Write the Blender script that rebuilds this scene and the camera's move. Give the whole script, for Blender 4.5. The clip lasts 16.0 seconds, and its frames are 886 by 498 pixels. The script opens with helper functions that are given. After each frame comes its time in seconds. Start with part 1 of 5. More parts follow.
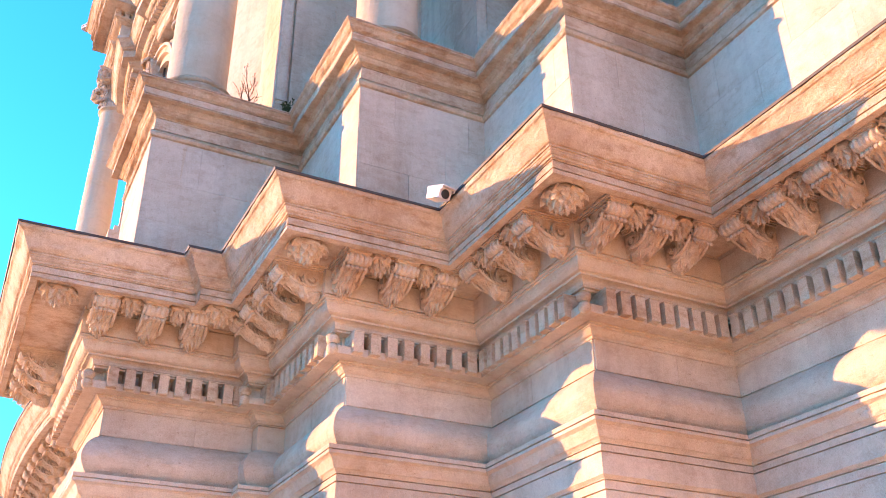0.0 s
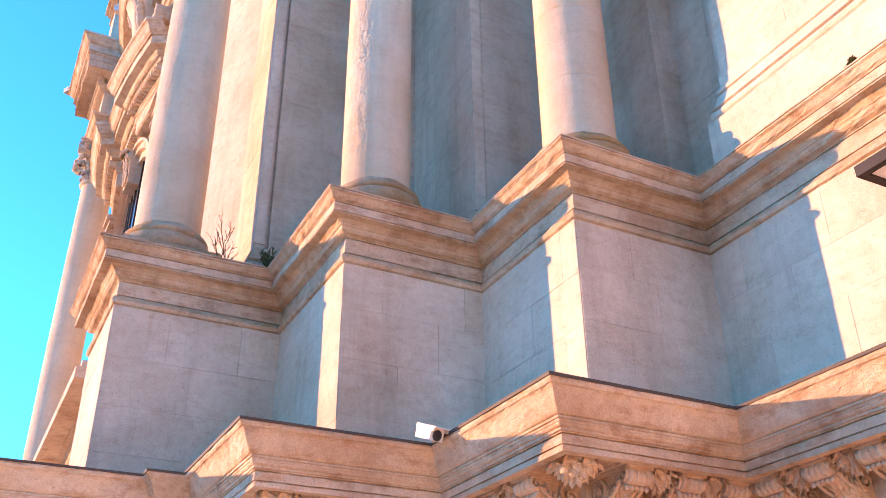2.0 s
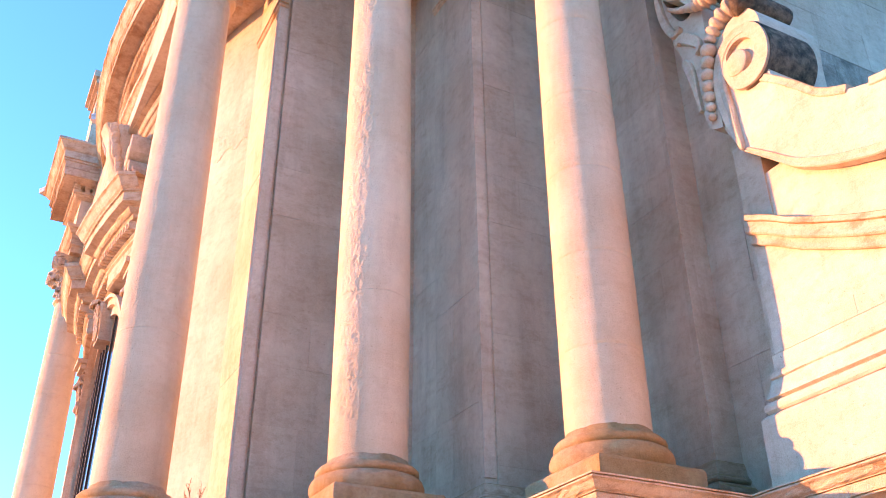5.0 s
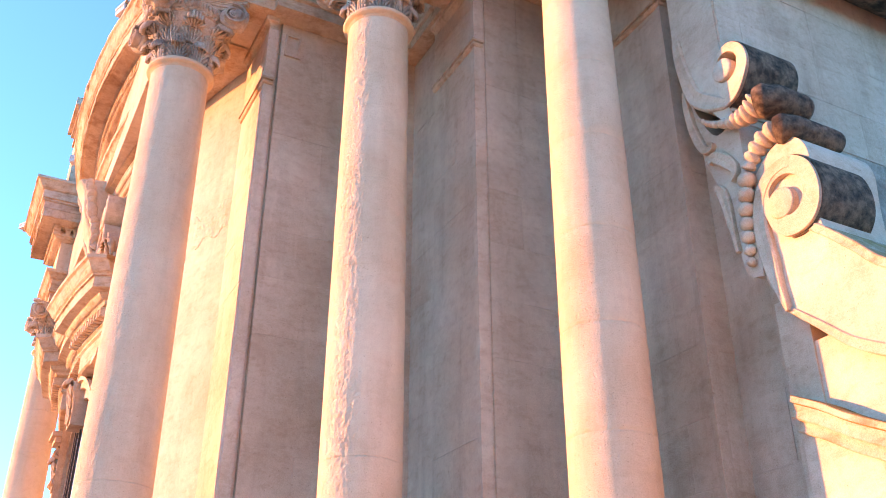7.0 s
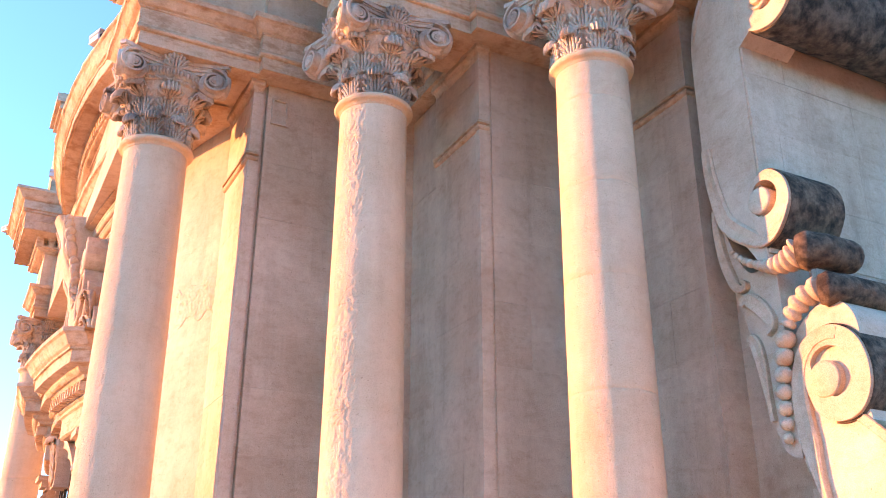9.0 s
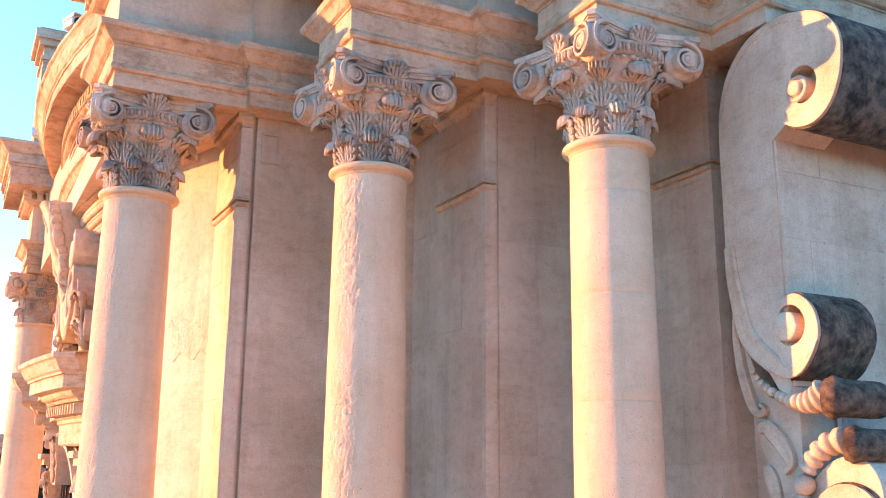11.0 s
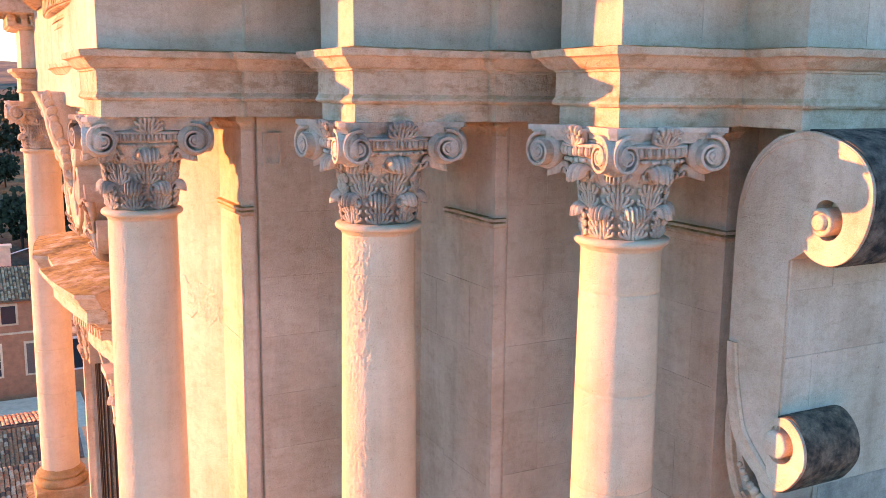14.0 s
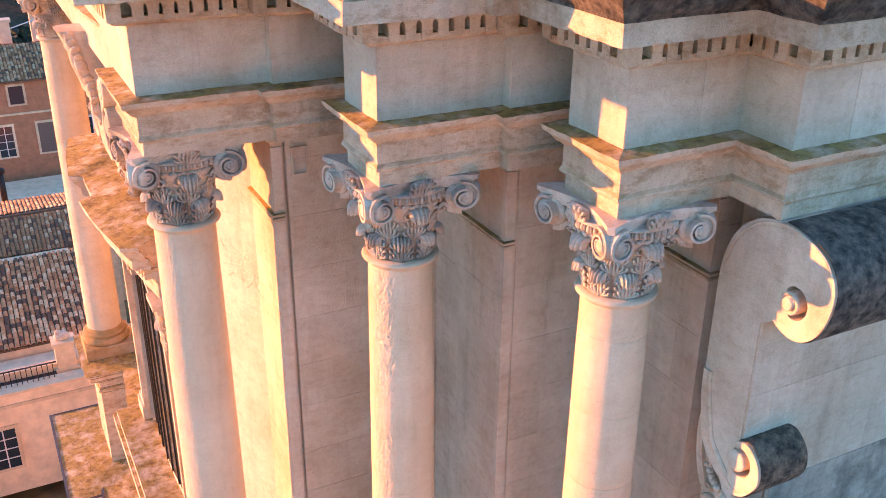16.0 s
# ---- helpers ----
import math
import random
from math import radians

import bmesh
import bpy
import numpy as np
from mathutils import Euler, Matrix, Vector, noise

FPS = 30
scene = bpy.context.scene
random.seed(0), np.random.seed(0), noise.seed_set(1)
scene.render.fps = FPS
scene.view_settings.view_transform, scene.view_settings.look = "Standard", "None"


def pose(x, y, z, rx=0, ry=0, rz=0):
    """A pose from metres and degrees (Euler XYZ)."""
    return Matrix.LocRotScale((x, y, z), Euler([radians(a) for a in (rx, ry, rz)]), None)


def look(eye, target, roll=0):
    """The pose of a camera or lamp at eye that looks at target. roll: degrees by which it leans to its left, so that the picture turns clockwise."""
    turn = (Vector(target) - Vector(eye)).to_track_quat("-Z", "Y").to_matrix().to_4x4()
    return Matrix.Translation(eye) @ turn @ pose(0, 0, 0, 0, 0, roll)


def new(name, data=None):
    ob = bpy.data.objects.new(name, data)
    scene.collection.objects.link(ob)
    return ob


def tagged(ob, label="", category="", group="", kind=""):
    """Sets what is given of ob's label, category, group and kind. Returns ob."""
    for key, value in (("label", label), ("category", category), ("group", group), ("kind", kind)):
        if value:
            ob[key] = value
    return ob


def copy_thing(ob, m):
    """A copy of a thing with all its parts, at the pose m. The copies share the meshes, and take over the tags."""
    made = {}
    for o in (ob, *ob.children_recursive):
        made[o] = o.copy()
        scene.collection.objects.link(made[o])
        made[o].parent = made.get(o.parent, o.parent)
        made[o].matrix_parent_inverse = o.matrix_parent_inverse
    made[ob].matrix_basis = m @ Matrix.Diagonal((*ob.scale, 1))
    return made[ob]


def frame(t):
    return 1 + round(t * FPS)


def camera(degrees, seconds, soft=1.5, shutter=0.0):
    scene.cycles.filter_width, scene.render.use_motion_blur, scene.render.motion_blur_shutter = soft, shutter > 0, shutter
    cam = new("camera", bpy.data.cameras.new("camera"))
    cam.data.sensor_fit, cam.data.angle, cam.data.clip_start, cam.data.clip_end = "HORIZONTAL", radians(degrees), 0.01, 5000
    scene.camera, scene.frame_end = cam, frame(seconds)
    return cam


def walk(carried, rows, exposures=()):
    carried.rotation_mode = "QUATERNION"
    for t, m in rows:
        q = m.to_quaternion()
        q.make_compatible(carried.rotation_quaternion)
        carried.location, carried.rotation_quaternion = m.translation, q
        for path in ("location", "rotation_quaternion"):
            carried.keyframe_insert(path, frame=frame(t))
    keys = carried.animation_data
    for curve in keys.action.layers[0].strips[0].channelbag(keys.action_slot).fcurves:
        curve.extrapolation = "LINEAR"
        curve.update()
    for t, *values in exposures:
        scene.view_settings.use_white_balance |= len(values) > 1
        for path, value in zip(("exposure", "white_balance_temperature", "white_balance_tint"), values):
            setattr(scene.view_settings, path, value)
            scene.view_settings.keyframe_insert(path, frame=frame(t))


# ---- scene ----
from mathutils.geometry import tessellate_polygon

# ---------------------------------------------------------------- camera: a drone that climbs in front of the stepped corner
cam = camera(50.54, 16.0, soft=0.85)
PATH = [  # seconds, x, y, z, pitch, roll, yaw
    (0.0, 0.113, 0.602, 14.053, 28.56, 0.48, -27.17),
    (0.5, 0.157, 0.607, 14.432, 28.53, 0.53, -27.16),
    (1.0, 0.184, 0.601, 14.898, 28.64, 0.54, -27.17),
    (1.5, 0.201, 0.608, 15.381, 28.63, 0.52, -27.19),
    (2.0, 0.194, 0.608, 15.995, 28.84, 0.46, -27.23),
    (2.5, 0.182, 0.600, 16.524, 29.07, 0.40, -27.28),
    (3.0, 0.167, 0.632, 17.019, 29.36, 0.42, -27.37),
    (3.5, 0.158, 0.660, 17.450, 29.45, 0.47, -27.46),
    (4.0, 0.148, 0.662, 17.897, 29.61, 0.49, -27.53),
    (4.5, 0.135, 0.650, 18.301, 29.63, 0.48, -27.57),
    (5.0, 0.143, 0.647, 18.693, 29.48, 0.42, -27.61),
    (5.5, 0.173, 0.666, 19.104, 29.19, 0.34, -27.65),
    (6.0, 0.215, 0.711, 19.560, 28.85, 0.23, -27.66),
    (6.5, 0.263, 0.777, 20.078, 28.44, 0.11, -27.64),
    (7.0, 0.300, 0.829, 20.616, 27.68, -0.01, -27.60),
    (7.5, 0.301, 0.844, 21.119, 26.76, -0.09, -27.57),
    (8.0, 0.304, 0.838, 21.664, 25.74, -0.12, -27.57),
    (8.5, 0.294, 0.824, 22.189, 24.34, -0.13, -27.60),
    (9.0, 0.271, 0.798, 22.694, 22.62, -0.16, -27.62),
    (9.5, 0.262, 0.742, 23.176, 20.58, -0.22, -27.67),
    (10.0, 0.238, 0.697, 23.697, 18.34, -0.30, -27.70),
    (10.5, 0.202, 0.674, 24.268, 15.88, -0.38, -27.70),
    (11.0, 0.171, 0.669, 24.878, 13.07, -0.43, -27.66),
    (11.5, 0.157, 0.670, 25.521, 9.84, -0.43, -27.58),
    (12.0, 0.143, 0.662, 26.183, 6.26, -0.40, -27.45),
    (12.5, 0.128, 0.653, 26.789, 2.30, -0.38, -27.35),
    (13.0, 0.104, 0.647, 27.391, -1.63, -0.41, -27.35),
    (13.5, 0.089, 0.634, 27.973, -5.43, -0.45, -27.36),
    (14.0, 0.062, 0.591, 28.593, -9.54, -0.53, -27.34),
    (14.5, 0.028, 0.542, 29.235, -13.44, -0.60, -27.30),
    (15.0, -0.018, 0.536, 29.908, -17.37, -0.61, -27.21),
    (15.5, -0.064, 0.524, 30.576, -21.00, -0.55, -27.11),
    (16.0, -0.124, 0.497, 31.338, -24.79, -0.46, -27.01),
]
walk(cam, [(t, pose(x, y, z, 90 + pitch, roll, yaw)) for t, x, y, z, pitch, roll, yaw in PATH],
     [(0.0, 3.96, 6350, -2), (1.0, 3.87, 6350, -1), (2.0, 3.80, 6650, 4), (4.0, 3.92, 8000, 19), (7.0, 3.99, 9800, 28), (10.0, 4.03, 10800, 32), (13.0, 4.01, 11700, 33), (16.0, 3.97, 12200, 35)])

# ---------------------------------------------------------------- light: low warm sun and a clear sky
SUN_TO = Vector((-0.781, 0.625, 0.0)).normalized()
SUN_ELEV = radians(7.5)
world = bpy.data.worlds.new("sky")
scene.world = world
world.use_nodes = True
wn = world.node_tree
wn.nodes.clear()
sky = wn.nodes.new("ShaderNodeTexSky")
sky.sky_type = "NISHITA"
sky.sun_disc = False
sky.sun_elevation = SUN_ELEV
sky.sun_rotation = math.atan2(SUN_TO.x, SUN_TO.y)
sky.altitude = 400
sky.dust_density = 0.0
sky.ozone_density = 4.0
bg = wn.nodes.new("ShaderNodeBackground")
bg.inputs[1].default_value = 0.090
wo = wn.nodes.new("ShaderNodeOutputWorld")
teal = wn.nodes.new("ShaderNodeMix")
teal.data_type = "RGBA"
teal.blend_type = "MULTIPLY"
teal.inputs[0].default_value = 1.0
teal.inputs[7].default_value = (0.30, 0.64, 0.86, 1)
wn.links.new(sky.outputs[0], teal.inputs[6])
wn.links.new(teal.outputs[2], bg.inputs[0])
wn.links.new(bg.outputs[0], wo.inputs[0])
sun_data = bpy.data.lights.new("sun", "SUN")
sun_data.energy = 0.90
sun_data.color = (1.0, 0.44, 0.205)
sun_data.angle = radians(0.6)
sun = new("sun", sun_data)
to_sun = Vector((SUN_TO.x * math.cos(SUN_ELEV), SUN_TO.y * math.cos(SUN_ELEV), math.sin(SUN_ELEV)))
sun.matrix_world = look((-40, 30, 40), Vector((-40, 30, 40)) - to_sun)


# ---------------------------------------------------------------- materials
def nodes_of(name):
    m = bpy.data.materials.new(name)
    m.use_nodes = True
    nt = m.node_tree
    return m, nt, nt.nodes["Principled BSDF"]


def add_node(nt, kind, **values):
    n = nt.nodes.new(kind)
    for k, v in values.items():
        n.inputs[k].default_value = v
    return n


def mix_colour(nt, a, b, fac, mode="MIX"):
    n = nt.nodes.new("ShaderNodeMix")
    n.data_type = "RGBA"
    n.blend_type = mode
    for sock, v in ((n.inputs[6], a), (n.inputs[7], b), (n.inputs[0], fac)):
        if isinstance(v, bpy.types.NodeSocket):
            nt.links.new(v, sock)
        else:
            sock.default_value = v
    return n.outputs[2]


def ramp(nt, fac, stops):
    n = nt.nodes.new("ShaderNodeValToRGB")
    el = n.color_ramp.elements
    el[0].position, el[0].color = stops[0]
    el[1].position, el[1].color = stops[-1]
    for p, c in stops[1:-1]:
        e = el.new(p)
        e.color = c
    nt.links.new(fac, n.inputs[0])
    return n.outputs[0]


def grey(v):
    return (v, v, v, 1)


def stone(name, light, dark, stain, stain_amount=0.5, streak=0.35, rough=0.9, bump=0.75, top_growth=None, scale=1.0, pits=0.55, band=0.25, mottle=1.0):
    """Limestone: broad blotches, grain, run-off streaks, pits; growth on faces that look up."""
    m, nt, p = nodes_of(name)
    geo = nt.nodes.new("ShaderNodeNewGeometry")
    oi = nt.nodes.new("ShaderNodeObjectInfo")
    pos = geo.outputs["Position"]

    def noise_of(sc, detail=6.0, rgh=0.6, stretch=None):
        src = pos
        if stretch:
            mp = nt.nodes.new("ShaderNodeMapping")
            mp.inputs["Scale"].default_value = stretch
            nt.links.new(pos, mp.inputs["Vector"])
            src = mp.outputs[0]
        n = add_node(nt, "ShaderNodeTexNoise", Scale=sc * scale, Detail=detail, Roughness=rgh)
        nt.links.new(src, n.inputs["Vector"])
        return n.outputs["Fac"]

    broad = noise_of(0.9, 5)
    fine = noise_of(14, 6, 0.7)
    grain = noise_of(95, 3, 0.6)
    run = noise_of(1.0, 5, 0.65, (3.2, 3.2, 0.35))
    col = mix_colour(nt, dark, light, ramp(nt, broad, [(0.32, grey(0)), (0.62, grey(1))]))
    col = mix_colour(nt, col, stain, ramp(nt, noise_of(0.55, 7, 0.62), [(0.47, grey(0)), (0.66, grey(stain_amount))]))
    col = mix_colour(nt, col, (0.88, 0.85, 0.82, 1), ramp(nt, fine, [(0.36, grey(mottle)), (0.56, grey(0))]), "MULTIPLY")
    cloud = noise_of(1.3, 9, 0.66)
    col = mix_colour(nt, col, (0.82, 0.77, 0.74, 1), ramp(nt, cloud, [(0.48, grey(0)), (0.62, grey(0.6 * mottle))]), "MULTIPLY")
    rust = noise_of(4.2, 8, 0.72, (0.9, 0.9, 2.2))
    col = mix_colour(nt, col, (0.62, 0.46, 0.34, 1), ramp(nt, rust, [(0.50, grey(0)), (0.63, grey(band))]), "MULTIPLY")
    spots = noise_of(38, 3, 0.6)
    col = mix_colour(nt, col, (0.48, 0.40, 0.34, 1), ramp(nt, spots, [(0.66, grey(0)), (0.72, grey(0.5))]), "MULTIPLY")
    col = mix_colour(nt, col, (0.63, 0.60, 0.58, 1), ramp(nt, run, [(0.50, grey(0)), (0.70, grey(streak))]), "MULTIPLY")
    col = mix_colour(nt, col, (0.84, 0.82, 0.80, 1), ramp(nt, grain, [(0.42, grey(0.3 + 0.5 * mottle)), (0.60, grey(0))]), "MULTIPLY")
    # piece by piece
    col = mix_colour(nt, col, (0.90, 0.885, 0.87, 1), oi.outputs["Random"], "MULTIPLY")
    if top_growth:
        sep = nt.nodes.new("ShaderNodeSeparateXYZ")
        nt.links.new(geo.outputs["Normal"], sep.inputs[0])
        up = ramp(nt, sep.outputs["Z"], [(0.25, grey(0)), (0.75, grey(1))])
        patch = ramp(nt, noise_of(3.0, 8, 0.7), [(0.34, grey(0)), (0.52, grey(1))])
        col = mix_colour(nt, col, mix_colour(nt, top_growth, (0.10, 0.06, 0.035, 1), ramp(nt, noise_of(9, 5), [(0.45, grey(0)), (0.7, grey(0.8))])),
                         mix_colour(nt, up, patch, 1.0, "MULTIPLY"))
    nt.links.new(col, p.inputs["Base Color"])
    p.inputs["Roughness"].default_value = rough
    p.inputs["Specular IOR Level"].default_value = 0.25
    pit = ramp(nt, noise_of(26, 2, 0.5), [(0.28, grey(0)), (0.36, grey(1))])
    h = mix_colour(nt, fine, grain, 0.4)
    h = mix_colour(nt, h, pit, pits, "MULTIPLY")
    b = add_node(nt, "ShaderNodeBump", Strength=bump, Distance=0.03)
    nt.links.new(h, b.inputs["Height"])
    nt.links.new(b.outputs[0], p.inputs["Normal"])
    return m


def plain(name, colour, rough=0.6, metal=0.0, vary=0.25, sc=8.0, bump=0.2):
    m, nt, p = nodes_of(name)
    geo = nt.nodes.new("ShaderNodeNewGeometry")
    oi = nt.nodes.new("ShaderNodeObjectInfo")
    n = add_node(nt, "ShaderNodeTexNoise", Scale=sc, Detail=6.0, Roughness=0.65)
    nt.links.new(geo.outputs["Position"], n.inputs["Vector"])
    d = 1.0 - vary
    col = mix_colour(nt, (*colour, 1), (d, d, d, 1), ramp(nt, n.outputs["Fac"], [(0.35, grey(0)), (0.65, grey(1))]), "MULTIPLY")
    col = mix_colour(nt, col, (d, d * 0.98, d * 0.95, 1), oi.outputs["Random"], "MULTIPLY")
    nt.links.new(col, p.inputs["Base Color"])
    p.inputs["Roughness"].default_value = rough
    p.inputs["Metallic"].default_value = metal
    b = add_node(nt, "ShaderNodeBump", Strength=bump, Distance=0.01)
    nt.links.new(n.outputs["Fac"], b.inputs["Height"])
    nt.links.new(b.outputs[0], p.inputs["Normal"])
    return m


MOSS = (0.36, 0.245, 0.085, 1)
M_WALL = stone("limestone_wall", (0.760, 0.672, 0.540, 1), (0.640, 0.555, 0.435, 1), (0.520, 0.410, 0.295, 1), 0.7, 0.45, bump=0.45, mottle=0.7)
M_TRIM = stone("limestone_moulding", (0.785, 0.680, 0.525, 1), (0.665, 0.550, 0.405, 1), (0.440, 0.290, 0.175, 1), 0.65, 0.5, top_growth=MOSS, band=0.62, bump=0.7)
M_CARVE = stone("limestone_carving", (0.765, 0.662, 0.515, 1), (0.650, 0.540, 0.405, 1), (0.470, 0.310, 0.205, 1), 0.6, 0.35, bump=0.45)
M_SHAFT = stone("limestone_shaft", (0.75, 0.655, 0.49, 1), (0.66, 0.565, 0.41, 1), (0.53, 0.40, 0.25, 1), 0.5, 0.35, bump=0.6, band=0.12, mottle=0.35)
M_BASE = stone("mossy_stone", (0.60, 0.42, 0.22, 1), (0.45, 0.30, 0.13, 1), (0.70, 0.54, 0.38, 1), 0.8, 0.4, bump=0.9, scale=2.0)
M_DARKTOP = stone("lichen_stone", (0.42, 0.34, 0.25, 1), (0.10, 0.085, 0.07, 1), (0.05, 0.045, 0.04, 1), 0.8, 0.5, bump=1.0, scale=14.0)
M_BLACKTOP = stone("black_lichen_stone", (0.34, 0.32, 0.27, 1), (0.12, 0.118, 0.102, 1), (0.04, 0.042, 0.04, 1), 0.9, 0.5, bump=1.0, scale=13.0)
M_CAPITAL = stone("stained_capital", (0.735, 0.680, 0.570, 1), (0.580, 0.540, 0.460, 1), (0.140, 0.160, 0.155, 1), 0.8, 0.5, bump=0.5, scale=2.4)
M_LICHEN = stone("lichened_wall", (0.66, 0.61, 0.51, 1), (0.44, 0.41, 0.35, 1), (0.13, 0.13, 0.11, 1), 0.9, 0.6, bump=0.8, scale=2.6)
M_LEAD = plain("lead_flashing", (0.06, 0.06, 0.065), 0.6, 0.3)
M_GLASS_DARK = plain("window_glass", (0.03, 0.045, 0.055), 0.12, 0.0, 0.2, 2.0, 0.02)
M_WHITE = plain("white_enamel", (0.72, 0.70, 0.68), 0.35, 0.0, 0.12, 20.0, 0.05)
M_BLACK = plain("black_plastic", (0.03, 0.03, 0.03), 0.4)
M_IRON = plain("dark_iron", (0.04, 0.035, 0.03), 0.6, 0.5)
M_TILE = plain("terracotta_tile", (0.42, 0.24, 0.15), 0.9, 0.0, 0.6, 5.0, 0.5)
M_TWIG = plain("dry_twig", (0.14, 0.07, 0.035), 0.9)
M_LEAF = plain("weed_leaf", (0.12, 0.14, 0.05), 0.8)
M_PLASTER = plain("cream_plaster", (0.92, 0.685, 0.45), 0.9, 0.0, 0.25, 1.5, 0.3)
M_BOUNCE = plain("bounce_wall_plaster", (0.87, 0.75, 0.54), 0.9, 0.0, 0.2, 0.6, 0.3)
M_ROSE = plain("rose_plaster", (0.62, 0.25, 0.13), 0.9, 0.0, 0.3, 1.5, 0.3)
M_SHUTTER = plain("shutter_paint", (0.20, 0.13, 0.10), 0.7)
M_TREE = plain("tree_leaves", (0.055, 0.07, 0.025), 0.9, 0.0, 0.6, 1.2, 0.0)
M_BARK = plain("tree_bark", (0.10, 0.07, 0.045), 0.95)


# ---------------------------------------------------------------- mesh tools
class Shape:
    """Gathers points and faces of one mesh."""

    def __init__(self):
        self.v, self.f, self.smooth = [], [], []

    def add(self, verts, faces, smooth=False, m=None):
        k = len(self.v)
        self.v += [tuple(m @ Vector(p)) for p in verts] if m else [tuple(p) for p in verts]
        self.f += [tuple(i + k for i in q) for q in faces]
        self.smooth += [smooth] * len(faces)
        return self

    def box(self, x0, y0, z0, x1, y1, z1, m=None):
        p = [(x0, y0, z0), (x1, y0, z0), (x1, y1, z0), (x0, y1, z0), (x0, y0, z1), (x1, y0, z1), (x1, y1, z1), (x0, y1, z1)]
        return self.add(p, [(3, 2, 1, 0), (4, 5, 6, 7), (0, 1, 5, 4), (1, 2, 6, 5), (2, 3, 7, 6), (3, 0, 4, 7)], False, m)

    def lathe(self, prof, seg=32, m=None, smooth=True, wobble=0.0):
        p = []
        for r, z in prof:
            for i in range(seg):
                a = 2 * math.pi * i / seg
                q = r * (1 + wobble * (noise.noise((math.cos(a) * 2, math.sin(a) * 2, z * 3)) + 0.5 * noise.noise((math.cos(a) * 7, math.sin(a) * 7, z * 9))))
                p.append((q * math.cos(a), q * math.sin(a), z))
        f = [(j * seg + i, j * seg + (i + 1) % seg, (j + 1) * seg + (i + 1) % seg, (j + 1) * seg + i) for j in range(len(prof) - 1) for i in range(seg)]
        f.append(tuple(reversed(range(seg))))
        f.append(tuple(range((len(prof) - 1) * seg, len(prof) * seg)))
        return self.add(p, f, smooth, m)

    def grid(self, fn, nu, nv, m=None, smooth=True, back=None):
        """A sheet fn(u, v), u and v from 0 to 1; back: a vector fn(u, v) to its rear side, which closes it."""
        p = [fn(i / nu, j / nv) for j in range(nv + 1) for i in range(nu + 1)]
        w = nu + 1
        f = [(j * w + i, j * w + i + 1, (j + 1) * w + i + 1, (j + 1) * w + i) for j in range(nv) for i in range(nu)]
        if back:
            k = len(p)
            q = [back(i / nu, j / nv) for j in range(nv + 1) for i in range(nu + 1)]
            f += [tuple(k + a for a in reversed(t)) for t in list(f)]
            rim = [i for i in range(w)] + [j * w + nu for j in range(1, nv + 1)] + [nv * w + i for i in range(nu - 1, -1, -1)] + [j * w for j in range(nv - 1, 0, -1)]
            f += [(rim[(i + 1) % len(rim)], rim[i], k + rim[i], k + rim[(i + 1) % len(rim)]) for i in range(len(rim))]
            p = p + q
        return self.add(p, f, smooth, m)

    def prism(self, outline, depth, m=None, smooth=False):
        """An outline in x, y, thick from z = 0 to depth."""
        n = len(outline)
        p = [(x, y, 0) for x, y in outline] + [(x, y, depth) for x, y in outline]
        self.add(p, [tuple(reversed(range(n))), tuple(range(n, 2 * n))], False, m)
        k = len(self.v) - 2 * n
        self.f += [(k + i, k + (i + 1) % n, k + n + (i + 1) % n, k + n + i) for i in range(n)]
        self.smooth += [smooth] * n
        return self

    def ball(self, c, r, seg=8, rings=6, squash=(1, 1, 1), m=None):
        p = [(c[0], c[1], c[2] - r * squash[2])]
        for j in range(1, rings):
            b = -math.pi / 2 + math.pi * j / rings
            for i in range(seg):
                a = 2 * math.pi * i / seg
                p.append((c[0] + r * squash[0] * math.cos(a) * math.cos(b), c[1] + r * squash[1] * math.sin(a) * math.cos(b), c[2] + r * squash[2] * math.sin(b)))
        p.append((c[0], c[1], c[2] + r * squash[2]))
        f = [(0, 1 + (i + 1) % seg, 1 + i) for i in range(seg)]
        for j in range(rings - 2):
            f += [(1 + j * seg + i, 1 + j * seg + (i + 1) % seg, 1 + (j + 1) * seg + (i + 1) % seg, 1 + (j + 1) * seg + i) for i in range(seg)]
        e, t = 1 + (rings - 2) * seg, len(p) - 1
        f += [(e + i, e + (i + 1) % seg, t) for i in range(seg)]
        return self.add(p, f, True, m)

    def mesh(self, name, mat):
        me = bpy.data.meshes.new(name)
        me.from_pydata(self.v, [], self.f)
        me.polygons.foreach_set("use_smooth", self.smooth)
        for x in (mat if isinstance(mat, (list, tuple)) else [mat]):
            me.materials.append(x)
        me.update()
        return me


def thing(name, label, category, kind="", group="", at=None):
    ob = new(name)
    if at:
        ob.matrix_world = Matrix.Translation(at)
    return tagged(ob, label, category, group, kind)


def part(name, shape, mat, parent, label="", m=None):
    """One mesh object under a thing or a part; shape may be a mesh that is shared."""
    me = shape if isinstance(shape, bpy.types.Mesh) else shape.mesh(name, mat)
    ob = new(name, me)
    ob.parent = parent
    if m:
        ob.matrix_basis = m
    if label:
        ob["label"] = label
    return ob


